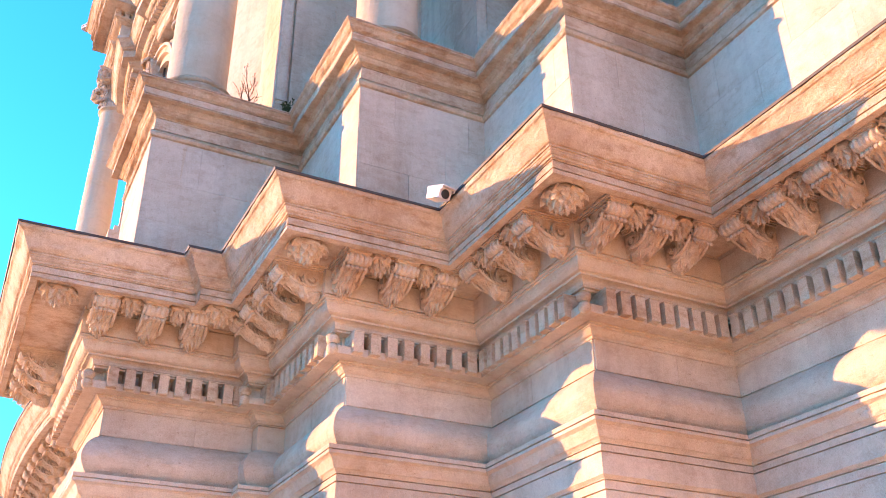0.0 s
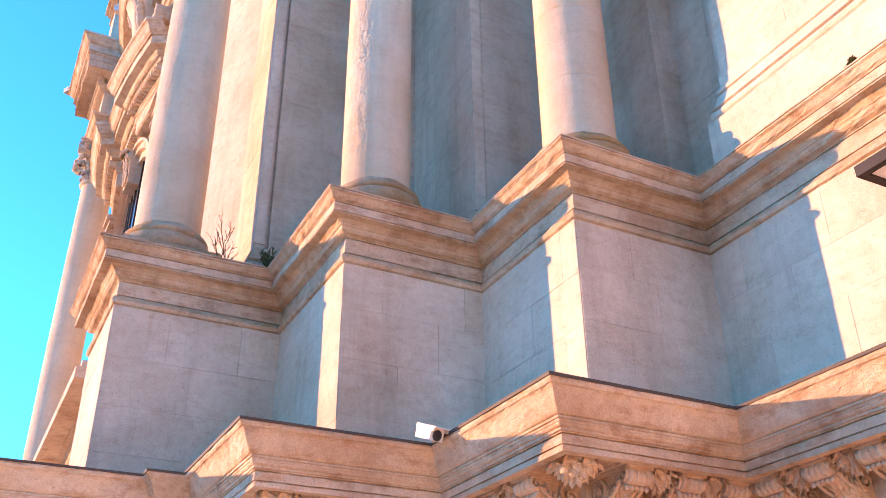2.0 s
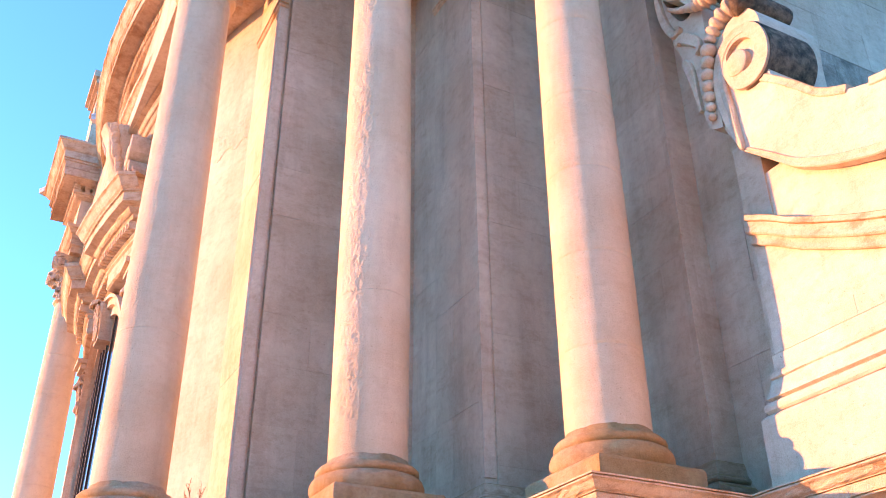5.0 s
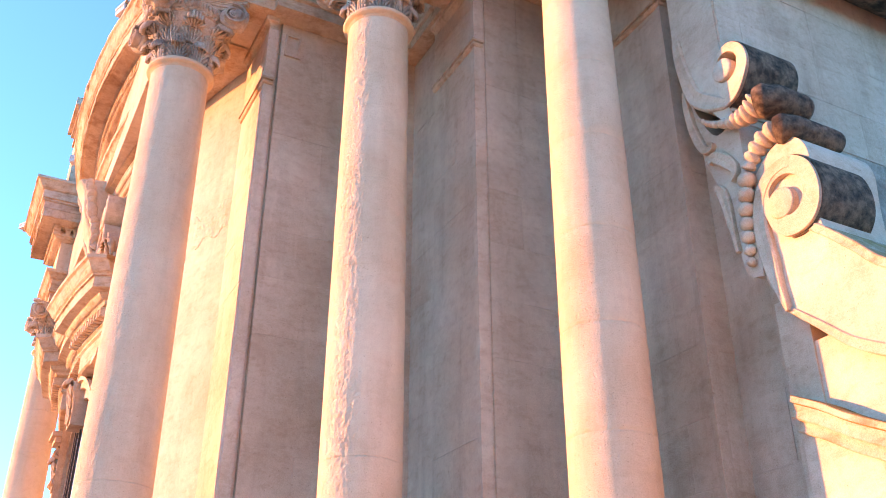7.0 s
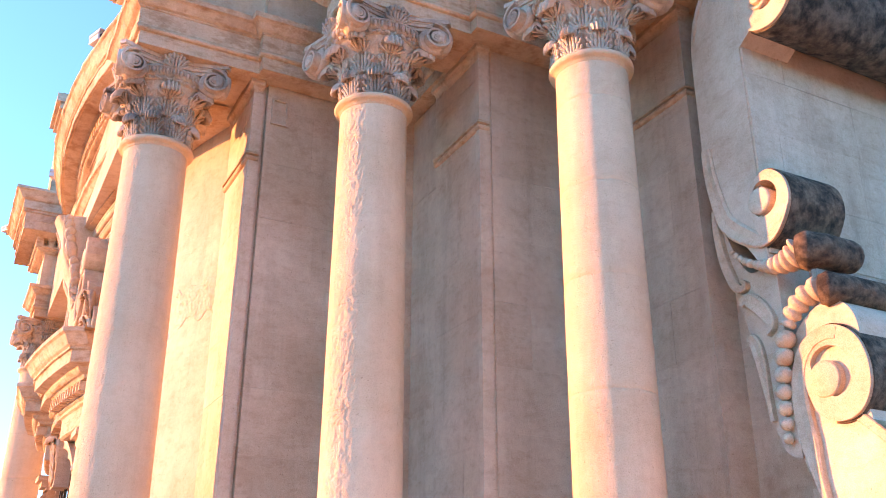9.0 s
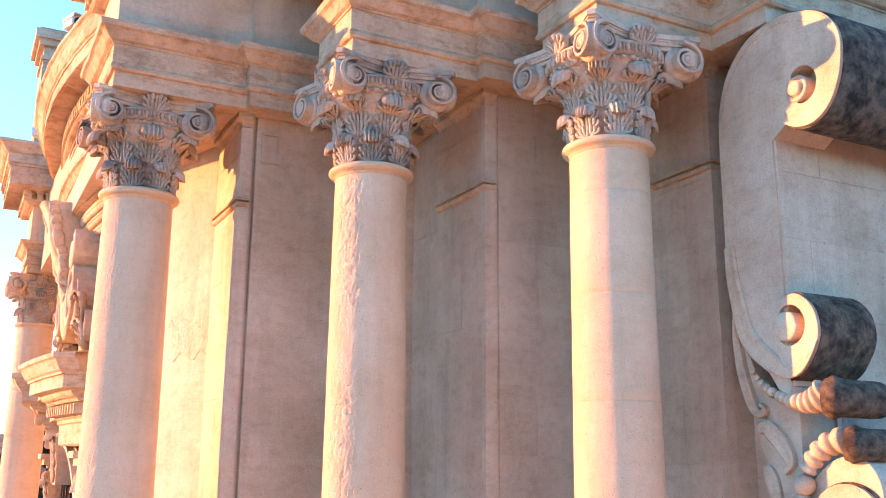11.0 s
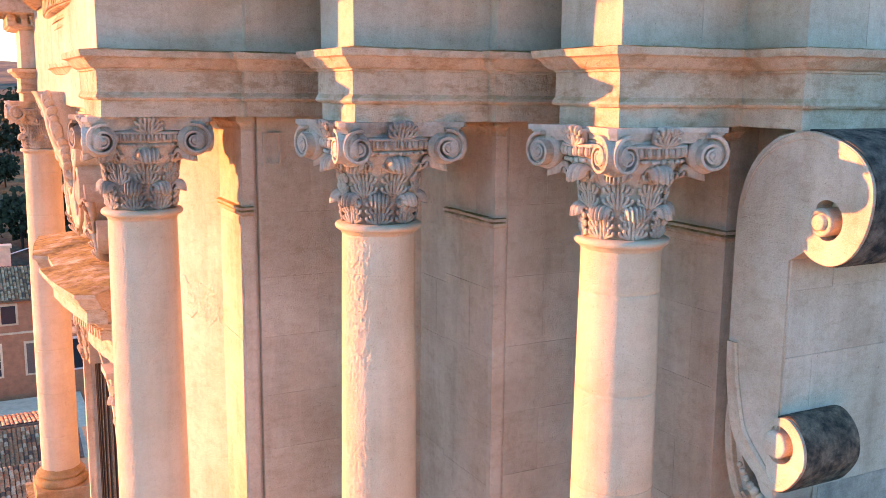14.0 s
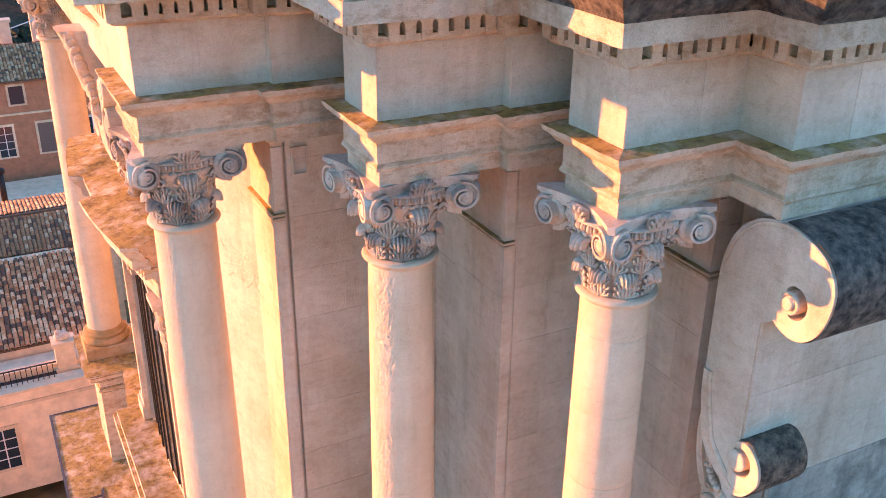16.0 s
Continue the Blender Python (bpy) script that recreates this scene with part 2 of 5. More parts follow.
def offset_path(path, d):
    """The path moved d to its right (outwards), mitred."""
    out = []
    n = len(path)
    for i, (x, y) in enumerate(path):
        ns = []
        for a, b in ((i - 1, i), (i, i + 1)):
            if a >= 0 and b < n:
                dx, dy = path[b][0] - path[a][0], path[b][1] - path[a][1]
                l = math.hypot(dx, dy)
                ns.append((dy / l, -dx / l))
        if len(ns) == 1:
            ns *= 2
        s = 1 + ns[0][0] * ns[1][0] + ns[0][1] * ns[1][1]
        out.append((x + d * (ns[0][0] + ns[1][0]) / s, y + d * (ns[0][1] + ns[1][1]) / s))
    return out


def sweep(path, prof, inner=None, worn=0.0, step=0.12):
    """A moulding: profile (offset, z) along the path; closed at the back at the offset inner."""
    s = Shape()
    if inner is not None:
        prof = [(inner, prof[0][1])] + list(prof) + [(inner, prof[-1][1])]
    fine = []
    for i in range(len(path) - 1):
        (x0, y0), (x1, y1) = path[i], path[i + 1]
        k = max(1, int(math.hypot(x1 - x0, y1 - y0) / step)) if worn else 1
        fine += [(i, j / k) for j in range(k)]
    fine.append((len(path) - 2, 1.0))
    rows = []
    for d, z in prof:
        o = offset_path(path, d)
        row = []
        for i, t in fine:
            x, y = o[i][0] + (o[i + 1][0] - o[i][0]) * t, o[i][1] + (o[i + 1][1] - o[i][1]) * t
            w = worn * noise.noise((x * 5, y * 5, z * 5)) + worn * 0.6 * noise.noise((x * 17, y * 17, z * 17)) + worn * 0.55 * noise.noise((x * 41, y * 41, z * 23)) if worn else 0
            row.append((x + w, y + w, z + w * 0.6))
        rows.append(row)
    m = len(fine)
    v = [p for r in rows for p in r]
    f = [(j * m + i, j * m + i + 1, (j + 1) * m + i + 1, (j + 1) * m + i) for j in range(len(prof) - 1) for i in range(m - 1)]
    s.add(v, f)
    if inner is not None:
        s.f += [(i * m + m - 1, (i + 1) * m + m - 1, len(prof) * m - 1) for i in range(len(prof) - 2)]
        s.smooth += [False] * (len(prof) - 2)
    return s


def curve_pts(p0, p1, kind, n=5):
    """Points of a moulding between two corners of its profile: cyma, ovolo, cavetto or torus."""
    out = []
    for i in range(n + 1):
        t = i / n
        if kind == "cyma":
            a, b = t, (1 - math.cos(math.pi * t)) / 2
        elif kind == "ovolo":
            a, b = math.sin(t * math.pi / 2), 1 - math.cos(t * math.pi / 2)
        elif kind == "cavetto":
            a, b = 1 - math.cos(t * math.pi / 2), math.sin(t * math.pi / 2)
        else:
            a, b = t, t
        out.append((p0[0] + (p1[0] - p0[0]) * a, p0[1] + (p1[1] - p0[1]) * b))
    return out


def quirks(prof, heights, deep=0.018, half=0.006):
    """The profile with narrow sunk grooves in its upright faces at the heights given."""
    out = [prof[0]]
    for (d0, z0), (d1, z1) in zip(prof, prof[1:]):
        if abs(d0 - d1) < 1e-4:
            for z in heights:
                if z0 + half < z < z1 - half:
                    out += [(d0, z - half), (d0 - deep, z - half * 0.7), (d0 - deep, z + half * 0.7), (d0, z + half)]
        out.append((d1, z1))
    return out


def torus_pts(d, z0, z1, bulge, n=6):
    return [(d + bulge * math.sin(math.pi * i / n), z0 + (z1 - z0) * (1 - math.cos(math.pi * i / n)) / 2) for i in range(n + 1)]


# ---------------------------------------------------------------- plan, in metres: the front looks to -x, its axis lies at y = 14.95
AXIS = 14.95
Z_CORNICE, Z_PED, Z_ARCH, Z_FRIEZE, Z_TOP = 18.0, 20.52, 28.34, 28.92, 29.59


def bow(x_end, y_end, sag, n=18):
    """The bowed middle bay, from its far end to its near end."""
    half = AXIS - y_end
    return [(x_end - sag * (1 - (2 * i / n - 1) ** 2), AXIS + half * (1 - 2 * i / n)) for i in range(n + 1)]


def mirrored(pts):
    return [(x, 2 * AXIS - y) for x, y in reversed(pts)]


LOW_SIDE = [(1.95, 10.75), (1.13, 10.75), (1.13, 9.20), (2.50, 9.20), (2.50, 9.02), (2.78, 9.02), (2.78, 7.51), (4.17, 7.51), (4.17, 5.95), (5.60, 5.95), (5.60, -8.0), (30.0, -8.0)]
LOW = mirrored(LOW_SIDE) + bow(1.95, 10.75, 0.32)[1:-1] + LOW_SIDE
PED_SIDE = [(1.95, 10.75), (1.15, 10.75), (1.15, 9.28), (2.80, 9.28), (2.80, 7.51), (4.20, 7.51), (4.20, 5.97), (5.63, 5.97), (5.63, -8.0), (30.0, -8.0)]
PED = mirrored(PED_SIDE) + bow(1.95, 10.75, 0.3)[1:-1] + PED_SIDE
ENT_SIDE = [(2.2, 10.55), (1.22, 10.55), (1.22, 9.38), (2.50, 9.38), (2.50, 9.26), (4.25, 9.26), (4.25, 8.43), (2.93, 8.43), (2.93, 7.68), (4.17, 7.68), (4.17, 7.55), (5.70, 7.55), (5.70, 6.94), (4.40, 6.94), (4.40, 6.167), (5.60, 6.167), (5.60, 5.56), (16.0, 5.56)]
ENT = mirrored(ENT_SIDE) + bow(2.2, 10.55, 0.7)[1:-1] + ENT_SIDE
WALL_SIDE = [(2.62, 10.45), (2.52, 10.45), (2.52, 9.55), (2.618, 9.55), (2.624, 9.60), (2.662, 9.60), (2.668, 9.55), (4.45, 9.55), (4.45, 8.80), (4.36, 8.80), (4.36, 7.85), (4.465, 7.85), (4.468, 7.858), (4.486, 7.858), (4.490, 7.85), (5.84, 7.85), (5.84, 7.30), (5.74, 7.30), (5.74, 6.40), (6.05, 6.40), (6.05, 5.58), (16.0, 5.58)]
UPW = mirrored(WALL_SIDE) + bow(2.62, 10.45, 0.80)[1:-1] + WALL_SIDE

# lower storey: architrave, cushion frieze, bed mould; dentils and modillions follow as pieces
low_prof = [(0.02, 0.0), (0.02, 15.45), (0.05, 15.47), (0.05, 15.78), (0.08, 15.80), (0.08, 16.03)] + curve_pts((0.10, 16.05), (0.17, 16.14), "cyma") + [(0.19, 16.15), (0.19, 16.22), (0.02, 16.235)]
low_prof += [(0.015 + 0.13 * math.sin(math.pi * min(1, 0.12 + 0.88 * i / 10)) ** 0.8, 16.24 + 0.36 * i / 10) for i in range(11)]
low_prof += [(0.0, 16.605), (0.0, 16.855), (0.022, 16.858), (0.022, 16.876)] + curve_pts((0.026, 16.88), (0.075, 16.925), "cyma") + [(0.085, 16.927), (0.085, 16.94), (0.105, 16.943), (0.105, 16.957)]
low_prof += [(0.225, 16.962), (0.225, 17.03), (0.08, 17.036), (0.08, 17.165), (0.165, 17.168), (0.165, 17.185), (0.185, 17.188), (0.185, 17.20)] + curve_pts((0.19, 17.205), (0.235, 17.25), "cavetto", 4)
low_prof += [(0.25, 17.252), (0.25, 17.268)] + curve_pts((0.255, 17.272), (0.325, 17.36), "ovolo", 6) + [(0.34, 17.363), (0.34, 17.378), (0.36, 17.382), (0.36, 17.66)]
wall_low = new("wall_lower", sweep(LOW, quirks(low_prof, (15.70, 15.77, 15.96, 16.02, 16.18, 16.84, 17.40, 17.62)), worn=0.006, step=0.06).mesh("wall_lower", M_WALL))
tagged(wall_low, "pale limestone lower wall with cushion frieze and mouldings", "wall", kind="structure")
cor_prof = [(0.34, 17.65), (0.79, 17.65), (0.80, 17.615), (0.865, 17.615), (0.865, 17.735), (0.878, 17.738), (0.878, 17.752)] + curve_pts((0.880, 17.755), (0.900, 17.778), "ovolo", 3) + [(0.905, 17.780), (0.905, 17.796), (0.916, 17.798), (0.916, 17.812)] + curve_pts((0.912, 17.815), (1.03, 17.965), "cyma", 8) + [(1.04, 17.98), (1.04, 18.0), (1.0, 18.005), (0.3, 18.05), (-0.2, 18.06)]
cornice_low = new("cornice_lower", sweep(LOW, quirks(cor_prof, (17.655, 17.722), 0.014), worn=0.007, step=0.06).mesh("cornice_lower", M_TRIM))
tagged(cornice_low, "projecting limestone main cornice, warm and weathered", "cornice", kind="structure")
flash = new("trim_flashing", sweep(LOW, [(1.0, 18.004), (1.05, 17.996), (1.056, 18.014), (1.0, 18.02)]).mesh("trim_flashing", M_LEAD))
tagged(flash, "thin dark lead strip along the cornice edge", "flashing", kind="structure")

# pedestal zone
ped_prof = [(0.0, 17.9), (0.0, 19.90), (0.03, 19.91), (0.045, 19.94), (0.03, 19.97), (0.02, 19.985), (0.0, 19.99), (0.0, 20.17)] + curve_pts((0.02, 20.18), (0.07, 20.23), "ovolo", 3) + [(0.08, 20.235), (0.09, 20.25), (0.12, 20.28), (0.19, 20.285), (0.19, 20.40)] + curve_pts((0.20, 20.405), (0.26, 20.46), "cyma", 4) + [(0.27, 20.465), (0.27, 20.50), (0.0, 20.52), (-0.9, 20.52), (-4.5, 20.54)]
wall_ped = new("wall_pedestal", sweep(PED, quirks(ped_prof, (19.88, 20.005, 20.155, 20.30, 20.388, 20.482)), worn=0.009, step=0.06).mesh("wall_pedestal", M_TRIM))
tagged(wall_ped, "stepped limestone pedestal course with moulded stained cap", "wall", kind="structure")

# upper storey wall and entablature
wall_up = new("wall_upper", sweep(UPW, [(0.0, 20.4), (0.0, 29.6)]).mesh("wall_upper", M_WALL))
tagged(wall_up, "pale limestone upper wall of stepped bays behind the columns", "wall", kind="structure")
arch_prof = [(0.0, 28.34), (0.0, 28.485), (0.03, 28.49), (0.045, 28.51), (0.040, 28.53), (0.026, 28.56), (0.025, 28.565), (0.025, 28.745), (0.04, 28.75), (0.04, 28.765)] + curve_pts((0.055, 28.77), (0.15, 28.86), "cyma") + [(0.165, 28.865), (0.175, 28.92), (0.0, 28.94)]
ent_low = new("architrave_upper", sweep(ENT, arch_prof, inner=-0.33, worn=0.008, step=0.045).mesh("architrave_upper", M_TRIM))
tagged(ent_low, "worn limestone architrave over the column capitals", "architrave", kind="structure")
fri = new("frieze_upper", sweep(ENT, [(0.0, 28.93), (0.0, 29.63)], inner=-0.33, worn=0.004).mesh("frieze_upper", M_WALL))
tagged(fri, "plain grey-beige limestone frieze blocks", "frieze", kind="structure")
top_prof = [(0.02, 29.60)] + curve_pts((0.04, 29.61), (0.16, 29.655), "ovolo", 4) + [(0.185, 29.66), (0.187, 29.705), (0.07, 29.71), (0.07, 29.84), (0.19, 29.85), (0.20, 29.87), (0.24, 29.89), (0.42, 29.905), (0.44, 29.88), (0.47, 29.88), (0.47, 30.06), (0.40, 30.10), (-0.33, 30.12)]
gut_prof = [(0.40, 30.055), (0.485, 30.06), (0.49, 30.08)] + curve_pts((0.49, 30.085), (0.62, 30.25), "cyma", 6) + [(0.63, 30.26), (0.63, 30.30), (0.0, 30.36), (-0.33, 30.38)]
ent_top = new("cornice_upper", sweep(ENT, top_prof, inner=-0.33, worn=0.010, step=0.05).mesh("cornice_upper", M_TRIM))
tagged(ent_top, "upper limestone cornice with mossy weathered top", "cornice", kind="structure")

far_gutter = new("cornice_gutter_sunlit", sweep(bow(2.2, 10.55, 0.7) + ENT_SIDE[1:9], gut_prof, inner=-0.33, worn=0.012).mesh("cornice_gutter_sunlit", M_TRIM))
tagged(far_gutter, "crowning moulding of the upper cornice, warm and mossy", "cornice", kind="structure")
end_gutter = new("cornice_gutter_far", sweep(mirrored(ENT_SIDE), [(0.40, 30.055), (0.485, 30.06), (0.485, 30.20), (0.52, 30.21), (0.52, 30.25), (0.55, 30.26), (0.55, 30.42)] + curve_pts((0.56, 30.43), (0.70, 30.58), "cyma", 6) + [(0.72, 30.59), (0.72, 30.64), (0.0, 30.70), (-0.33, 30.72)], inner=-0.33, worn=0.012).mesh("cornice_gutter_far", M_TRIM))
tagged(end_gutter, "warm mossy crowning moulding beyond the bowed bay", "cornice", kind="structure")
# near run: black for its lichen and for the shade on its side
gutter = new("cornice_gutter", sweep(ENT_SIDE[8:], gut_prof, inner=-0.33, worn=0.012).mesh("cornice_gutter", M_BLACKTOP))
tagged(gutter, "crowning moulding of the upper cornice, black with lichen and its side's shade", "cornice", kind="structure")

BOW_ENT = bow(2.2, 10.55, 0.7, 36)
for k, (z, d) in enumerate(((28.97, 0.035), (29.10, 0.05), (29.25, 0.05), (29.40, 0.065), (29.50, 0.08))):
    fillet = new("trim_bow_fillet", sweep(BOW_ENT, [(-0.01, z), (d, z + 0.004), (d, z + 0.03)] + curve_pts((d - 0.004, z + 0.032), (0.008, z + 0.075), "cavetto", 3) + [(-0.01, z + 0.08)]).mesh("trim_bow_fillet", M_TRIM))
    tagged(fillet, "thin moulded band along the bowed frieze", "moulding", kind="structure")
BOW_WALL = [p for p in bow(2.62, 10.45, 0.80, 36) if abs(p[1] - AXIS) < 2.55]
for z, d in ((28.24, 0.25), (28.13, 0.19), (28.01, 0.13), (27.88, 0.07)):
    rib = new("trim_bow_rib", sweep(BOW_WALL, [(-0.01, z - 0.06)] + curve_pts((d - 0.055, z - 0.055), (d - 0.01, z), "ovolo", 4) + [(d, z + 0.005), (d, z + 0.035), (d - 0.02, z + 0.04), (d - 0.02, z + 0.10), (-0.01, z + 0.105)]).mesh("trim_bow_rib", M_CARVE))
    tagged(rib, "curved stone rib under the bowed architrave", "moulding", kind="structure")
pier = Shape().box(1.12, 19.75, 30.3, 1.95, 20.75, 33.0)
for z0, z1, k in ((30.3, 30.75, 0.08), (30.75, 30.85, 0.04), (32.72, 32.80, 0.04), (33.0, 33.12, 0.10), (33.12, 33.30, 0.18), (33.30, 33.36, 0.10)):
    pier.box(1.12 - k, 19.75 - k, z0, 1.95 + k, 20.75 + k, z1)
tagged(new("wall_attic_pier", pier.mesh("wall_attic_pier", M_TRIM)), "warm limestone pier with moulded cap above the cornice", "pier", kind="structure")
core = Shape()
for a, b, c, d in ((1.45, 9.62, 8.1, 20.28), (3.22, 7.95, 8.1, 8.16), (4.55, 7.86, 8.1, 9.62), (4.68, 6.44, 8.1, 6.68), (6.0, 5.85, 8.1, 7.86)):
    core.box(a, b, 28.36, c, d, 30.35)
tagged(new("wall_core", core.mesh("wall_core", M_WALL)), "rough stone core of the upper entablature", "wall", kind="structure")

# main block behind, roof and ground
body = Shape().box(7.0, -7.0, 0, 30, 36, 20.4).box(8.0, 7.2, 20.0, 30, 21.6, 31.5)
wall_body = new("wall_church", body.mesh("wall_church", M_WALL))
tagged(wall_body, "pale limestone body of the church behind the front", "wall", kind="structure")

# plain fronts added out of view to bounce evening sun back, closing the street
bounce_wall = new("wall_opposite", Shape().box(-5, -11, -0.6, 46, -9, 18.0).box(-45, -11, -0.6, -5, -9, 10.0).mesh("wall_opposite", M_BOUNCE))
tagged(bounce_wall, "added unseen plain cream wall that bounces warm sunlight onto the church", "wall", kind="structure")


# ---------------------------------------------------------------- carved pieces
def spiral_pts(r0, start, sense, k=0.14, stop=0.12, step=0.2):
    """Outer edge of a scroll about its eye: from the angle start, winding in clockwise (-1) or against the clock (+1)."""
    out, th = [], 0.0
    while r0 * math.exp(-k * th) > stop * r0:
        r = r0 * math.exp(-k * th)
        a = start + sense * th
        out.append((r * math.cos(a), r * math.sin(a)))
        th += step
    return out


def ribbon_into(s, outer, width, depth, sense, m=None, front=0.0):
    """A raised band: outer edge in (a, b); width(i / n) inwards; from z = front to depth. sense -1: inward lies right of travel."""
    n = len(outer)
    inner = []
    for i, (x, y) in enumerate(outer):
        x0, y0 = outer[max(0, i - 1)]
        x1, y1 = outer[min(n - 1, i + 1)]
        l = math.hypot(x1 - x0, y1 - y0) or 1
        nx, ny = -(y1 - y0) / l * sense, (x1 - x0) / l * sense
        w = width(i / (n - 1))
        inner.append((x + nx * w, y + ny * w))
    e = 0.12
    rows = []
    for i in range(n):
        o, q = outer[i], inner[i]
        mid = ((o[0] + q[0]) / 2, (o[1] + q[1]) / 2)
        rnd = min(0.02, math.dist(o, q) * e)
        rows.append([(*o, depth), (*o, front + rnd), (o[0] + (q[0] - o[0]) * e, o[1] + (q[1] - o[1]) * e, front), (*mid, front + rnd * 0.6),
                     (q[0] + (o[0] - q[0]) * e, q[1] + (o[1] - q[1]) * e, front), (*q, front + rnd), (*q, depth)])
    w = 7
    v = [p for r in rows for p in r]
    f = [(i * w + j, i * w + j + 1, (i + 1) * w + j + 1, (i + 1) * w + j) for i in range(n - 1) for j in range(w - 1)]
    f += [tuple(range(w - 1, -1, -1)), tuple((n - 1) * w + j for j in range(w))]
    if sense < 0:
        f = [tuple(reversed(q)) for q in f]
    return s.add(v, f, False, m)


def frame_at(origin, along, out):
    """x runs against the path, y outwards, z up."""
    return Matrix(((-along[0], out[0], 0, origin[0]), (-along[1], out[1], 0, origin[1]), (0, 0, 1, origin[2]), (0, 0, 0, 1)))


def segments(path):
    for i in range(len(path) - 1):
        (x0, y0), (x1, y1) = path[i], path[i + 1]
        l = math.hypot(x1 - x0, y1 - y0)
        yield i, (x0, y0), ((x1 - x0) / l, (y1 - y0) / l), l


def ridge(q):
    """A sharp crest at whole numbers, a round valley between."""
    return 1 - abs(math.sin(math.pi * q)) ** 0.7


def strand_into(s, pts, r0, r1, seg=6, m=None):
    """A tapering round strand along 3D points."""
    p, n = [], len(pts)
    for i, c in enumerate(pts):
        c = Vector(c)
        d = (Vector(pts[min(n - 1, i + 1)]) - Vector(pts[max(0, i - 1)])).normalized()
        e1 = d.cross(Vector((0.31, 0.9, 0.3))).normalized()
        e2 = d.cross(e1)
        r = r0 + (r1 - r0) * i / (n - 1)
        p += [tuple(c + e1 * r * math.cos(2 * math.pi * k / seg) + e2 * r * math.sin(2 * math.pi * k / seg)) for k in range(seg)]
    f = [(i * seg + j, i * seg + (j + 1) % seg, (i + 1) * seg + (j + 1) % seg, (i + 1) * seg + j) for i in range(n - 1) for j in range(seg)]
    return s.add(p, f + [tuple(reversed(range(seg))), tuple(range((n - 1) * seg, n * seg))], True, m)


def finger_into(s, at, out, drop, r, m=None, seg=7, n=7):
    """A curled leaf finger: rises from its root, bends over and hangs with a round end."""
    pts = []
    for i in range(n + 1):
        t = i / n
        a = t * math.pi * 0.92
        pts.append((at[0], at[1] + out * 0.5 * (1 - math.cos(a)), at[2] + out * 0.34 * math.sin(a) - drop * t * t))
    strand_into(s, pts, r * 0.8, r * 1.1, seg, m)
    s.ball(pts[-1], r * 1.12, seg, 5, (1, 1, 1.15), m)
    return s


# scroll bracket under the main cornice: moulded cap, S-shaped cheeks, a fluted front roll and a ragged leaf below
mod = Shape()
side = [(0.0, 0.0), (0.42, 0.0), (0.435, -0.04)]
side += [(0.375 + 0.058 * math.cos(a), -0.088 + 0.058 * math.sin(a)) for a in [0.5 - 0.35 * i for i in range(9)]]
side += [(0.27, -0.112), (0.225, -0.125), (0.20, -0.15)]
side += [(0.105 + 0.10 * math.cos(a), -0.155 + 0.10 * math.sin(a)) for a in [0.2 - 0.4 * i for i in range(7)]] + [(0.0, -0.25)]
turn_side = Matrix(((0, 0, 1, -0.068), (1, 0, 0, 0), (0, 1, 0, 0), (0, 0, 0, 1)))
mod.prism(list(reversed(side)), 0.136, turn_side)
for sx in (-0.068, 0.068):
    for (cy, cz, r) in ((0.112, -0.150, 0.100), (0.375, -0.088, 0.058)):
        mm = Matrix(((0, 0, math.copysign(1, sx), sx), (1, 0, 0, cy), (0, 1, 0, cz), (0, 0, 0, 1)))
        ribbon_into(mod, spiral_pts(r, 1.2, -1, 0.15, 0.14, 0.35), lambda t: r * 0.24 * (1 - 0.5 * t), -0.012, -1, mm, 0.022)
        mod.ball((sx * 1.1, cy, cz), r * 0.2, 7, 5)
    # leaf lobes along the cheek, between the two scrolls
    for k in range(6):
        q = k / 5
        y, z = 0.33 - 0.19 * q, -0.12 - 0.085 * q - 0.03 * math.sin(math.pi * q)
        mod.ball((0, 0, 0), 0.042, 6, 6, (0.34, 1.0, 0.30), Matrix.Translation((sx * 1.14, y, z)) @ Matrix.Rotation(0.9 - 0.5 * q, 4, "X"))
        mod.ball((0, 0, 0), 0.030, 6, 5, (0.34, 1.0, 0.30), Matrix.Translation((sx * 1.2, y + 0.018, z + 0.035)) @ Matrix.Rotation(1.5 - 0.5 * q, 4, "X"))
# front roll with four swellings
prof = [(0.060 * (0.66 + 0.34 * abs(math.sin(math.pi * 4 * i / 32)) ** 0.6), -0.074 + 0.148 * i / 32) for i in range(33)]
mod.lathe(prof, 14, Matrix(((0, 0, 1, 0), (1, 0, 0, 0.385), (0, 1, 0, -0.088), (0, 0, 0, 1))))
for i in range(4):
    mod.ball((-0.0555 + 0.037 * i, 0.40, -0.062), 0.03, 7, 6, (0.55, 1.05, 1.35))
# moulded cap
mod.box(-0.080, 0.0, -0.046, 0.080, 0.445, -0.030).box(-0.089, 0.0, -0.030, 0.089, 0.455, -0.016).box(-0.102, 0.0, -0.016, 0.102, 0.472, 0.004)


def under_leaf(u, v, deep=0.0):
    a = 2 * u - 1
    y = 0.365 - 0.345 * v
    z = -0.138 - 0.155 * (0.5 - 0.5 * math.cos(math.pi * min(1, v * 1.12))) + 0.02 * max(0, v - 0.88) * 8
    half = 0.082 * (0.86 + 0.14 * math.cos(v * 2.4)) * (1 - 0.24 * abs(math.sin(3.5 * math.pi * v)) ** 3)
    z -= 0.032 * ridge(a * 2.4 + 0.35 * math.sin(v * 9) + 0.5) * (1 - 0.3 * abs(a)) + 0.026 * ridge(v * 3.5 - 0.7 * abs(a)) - 0.034 * a * a
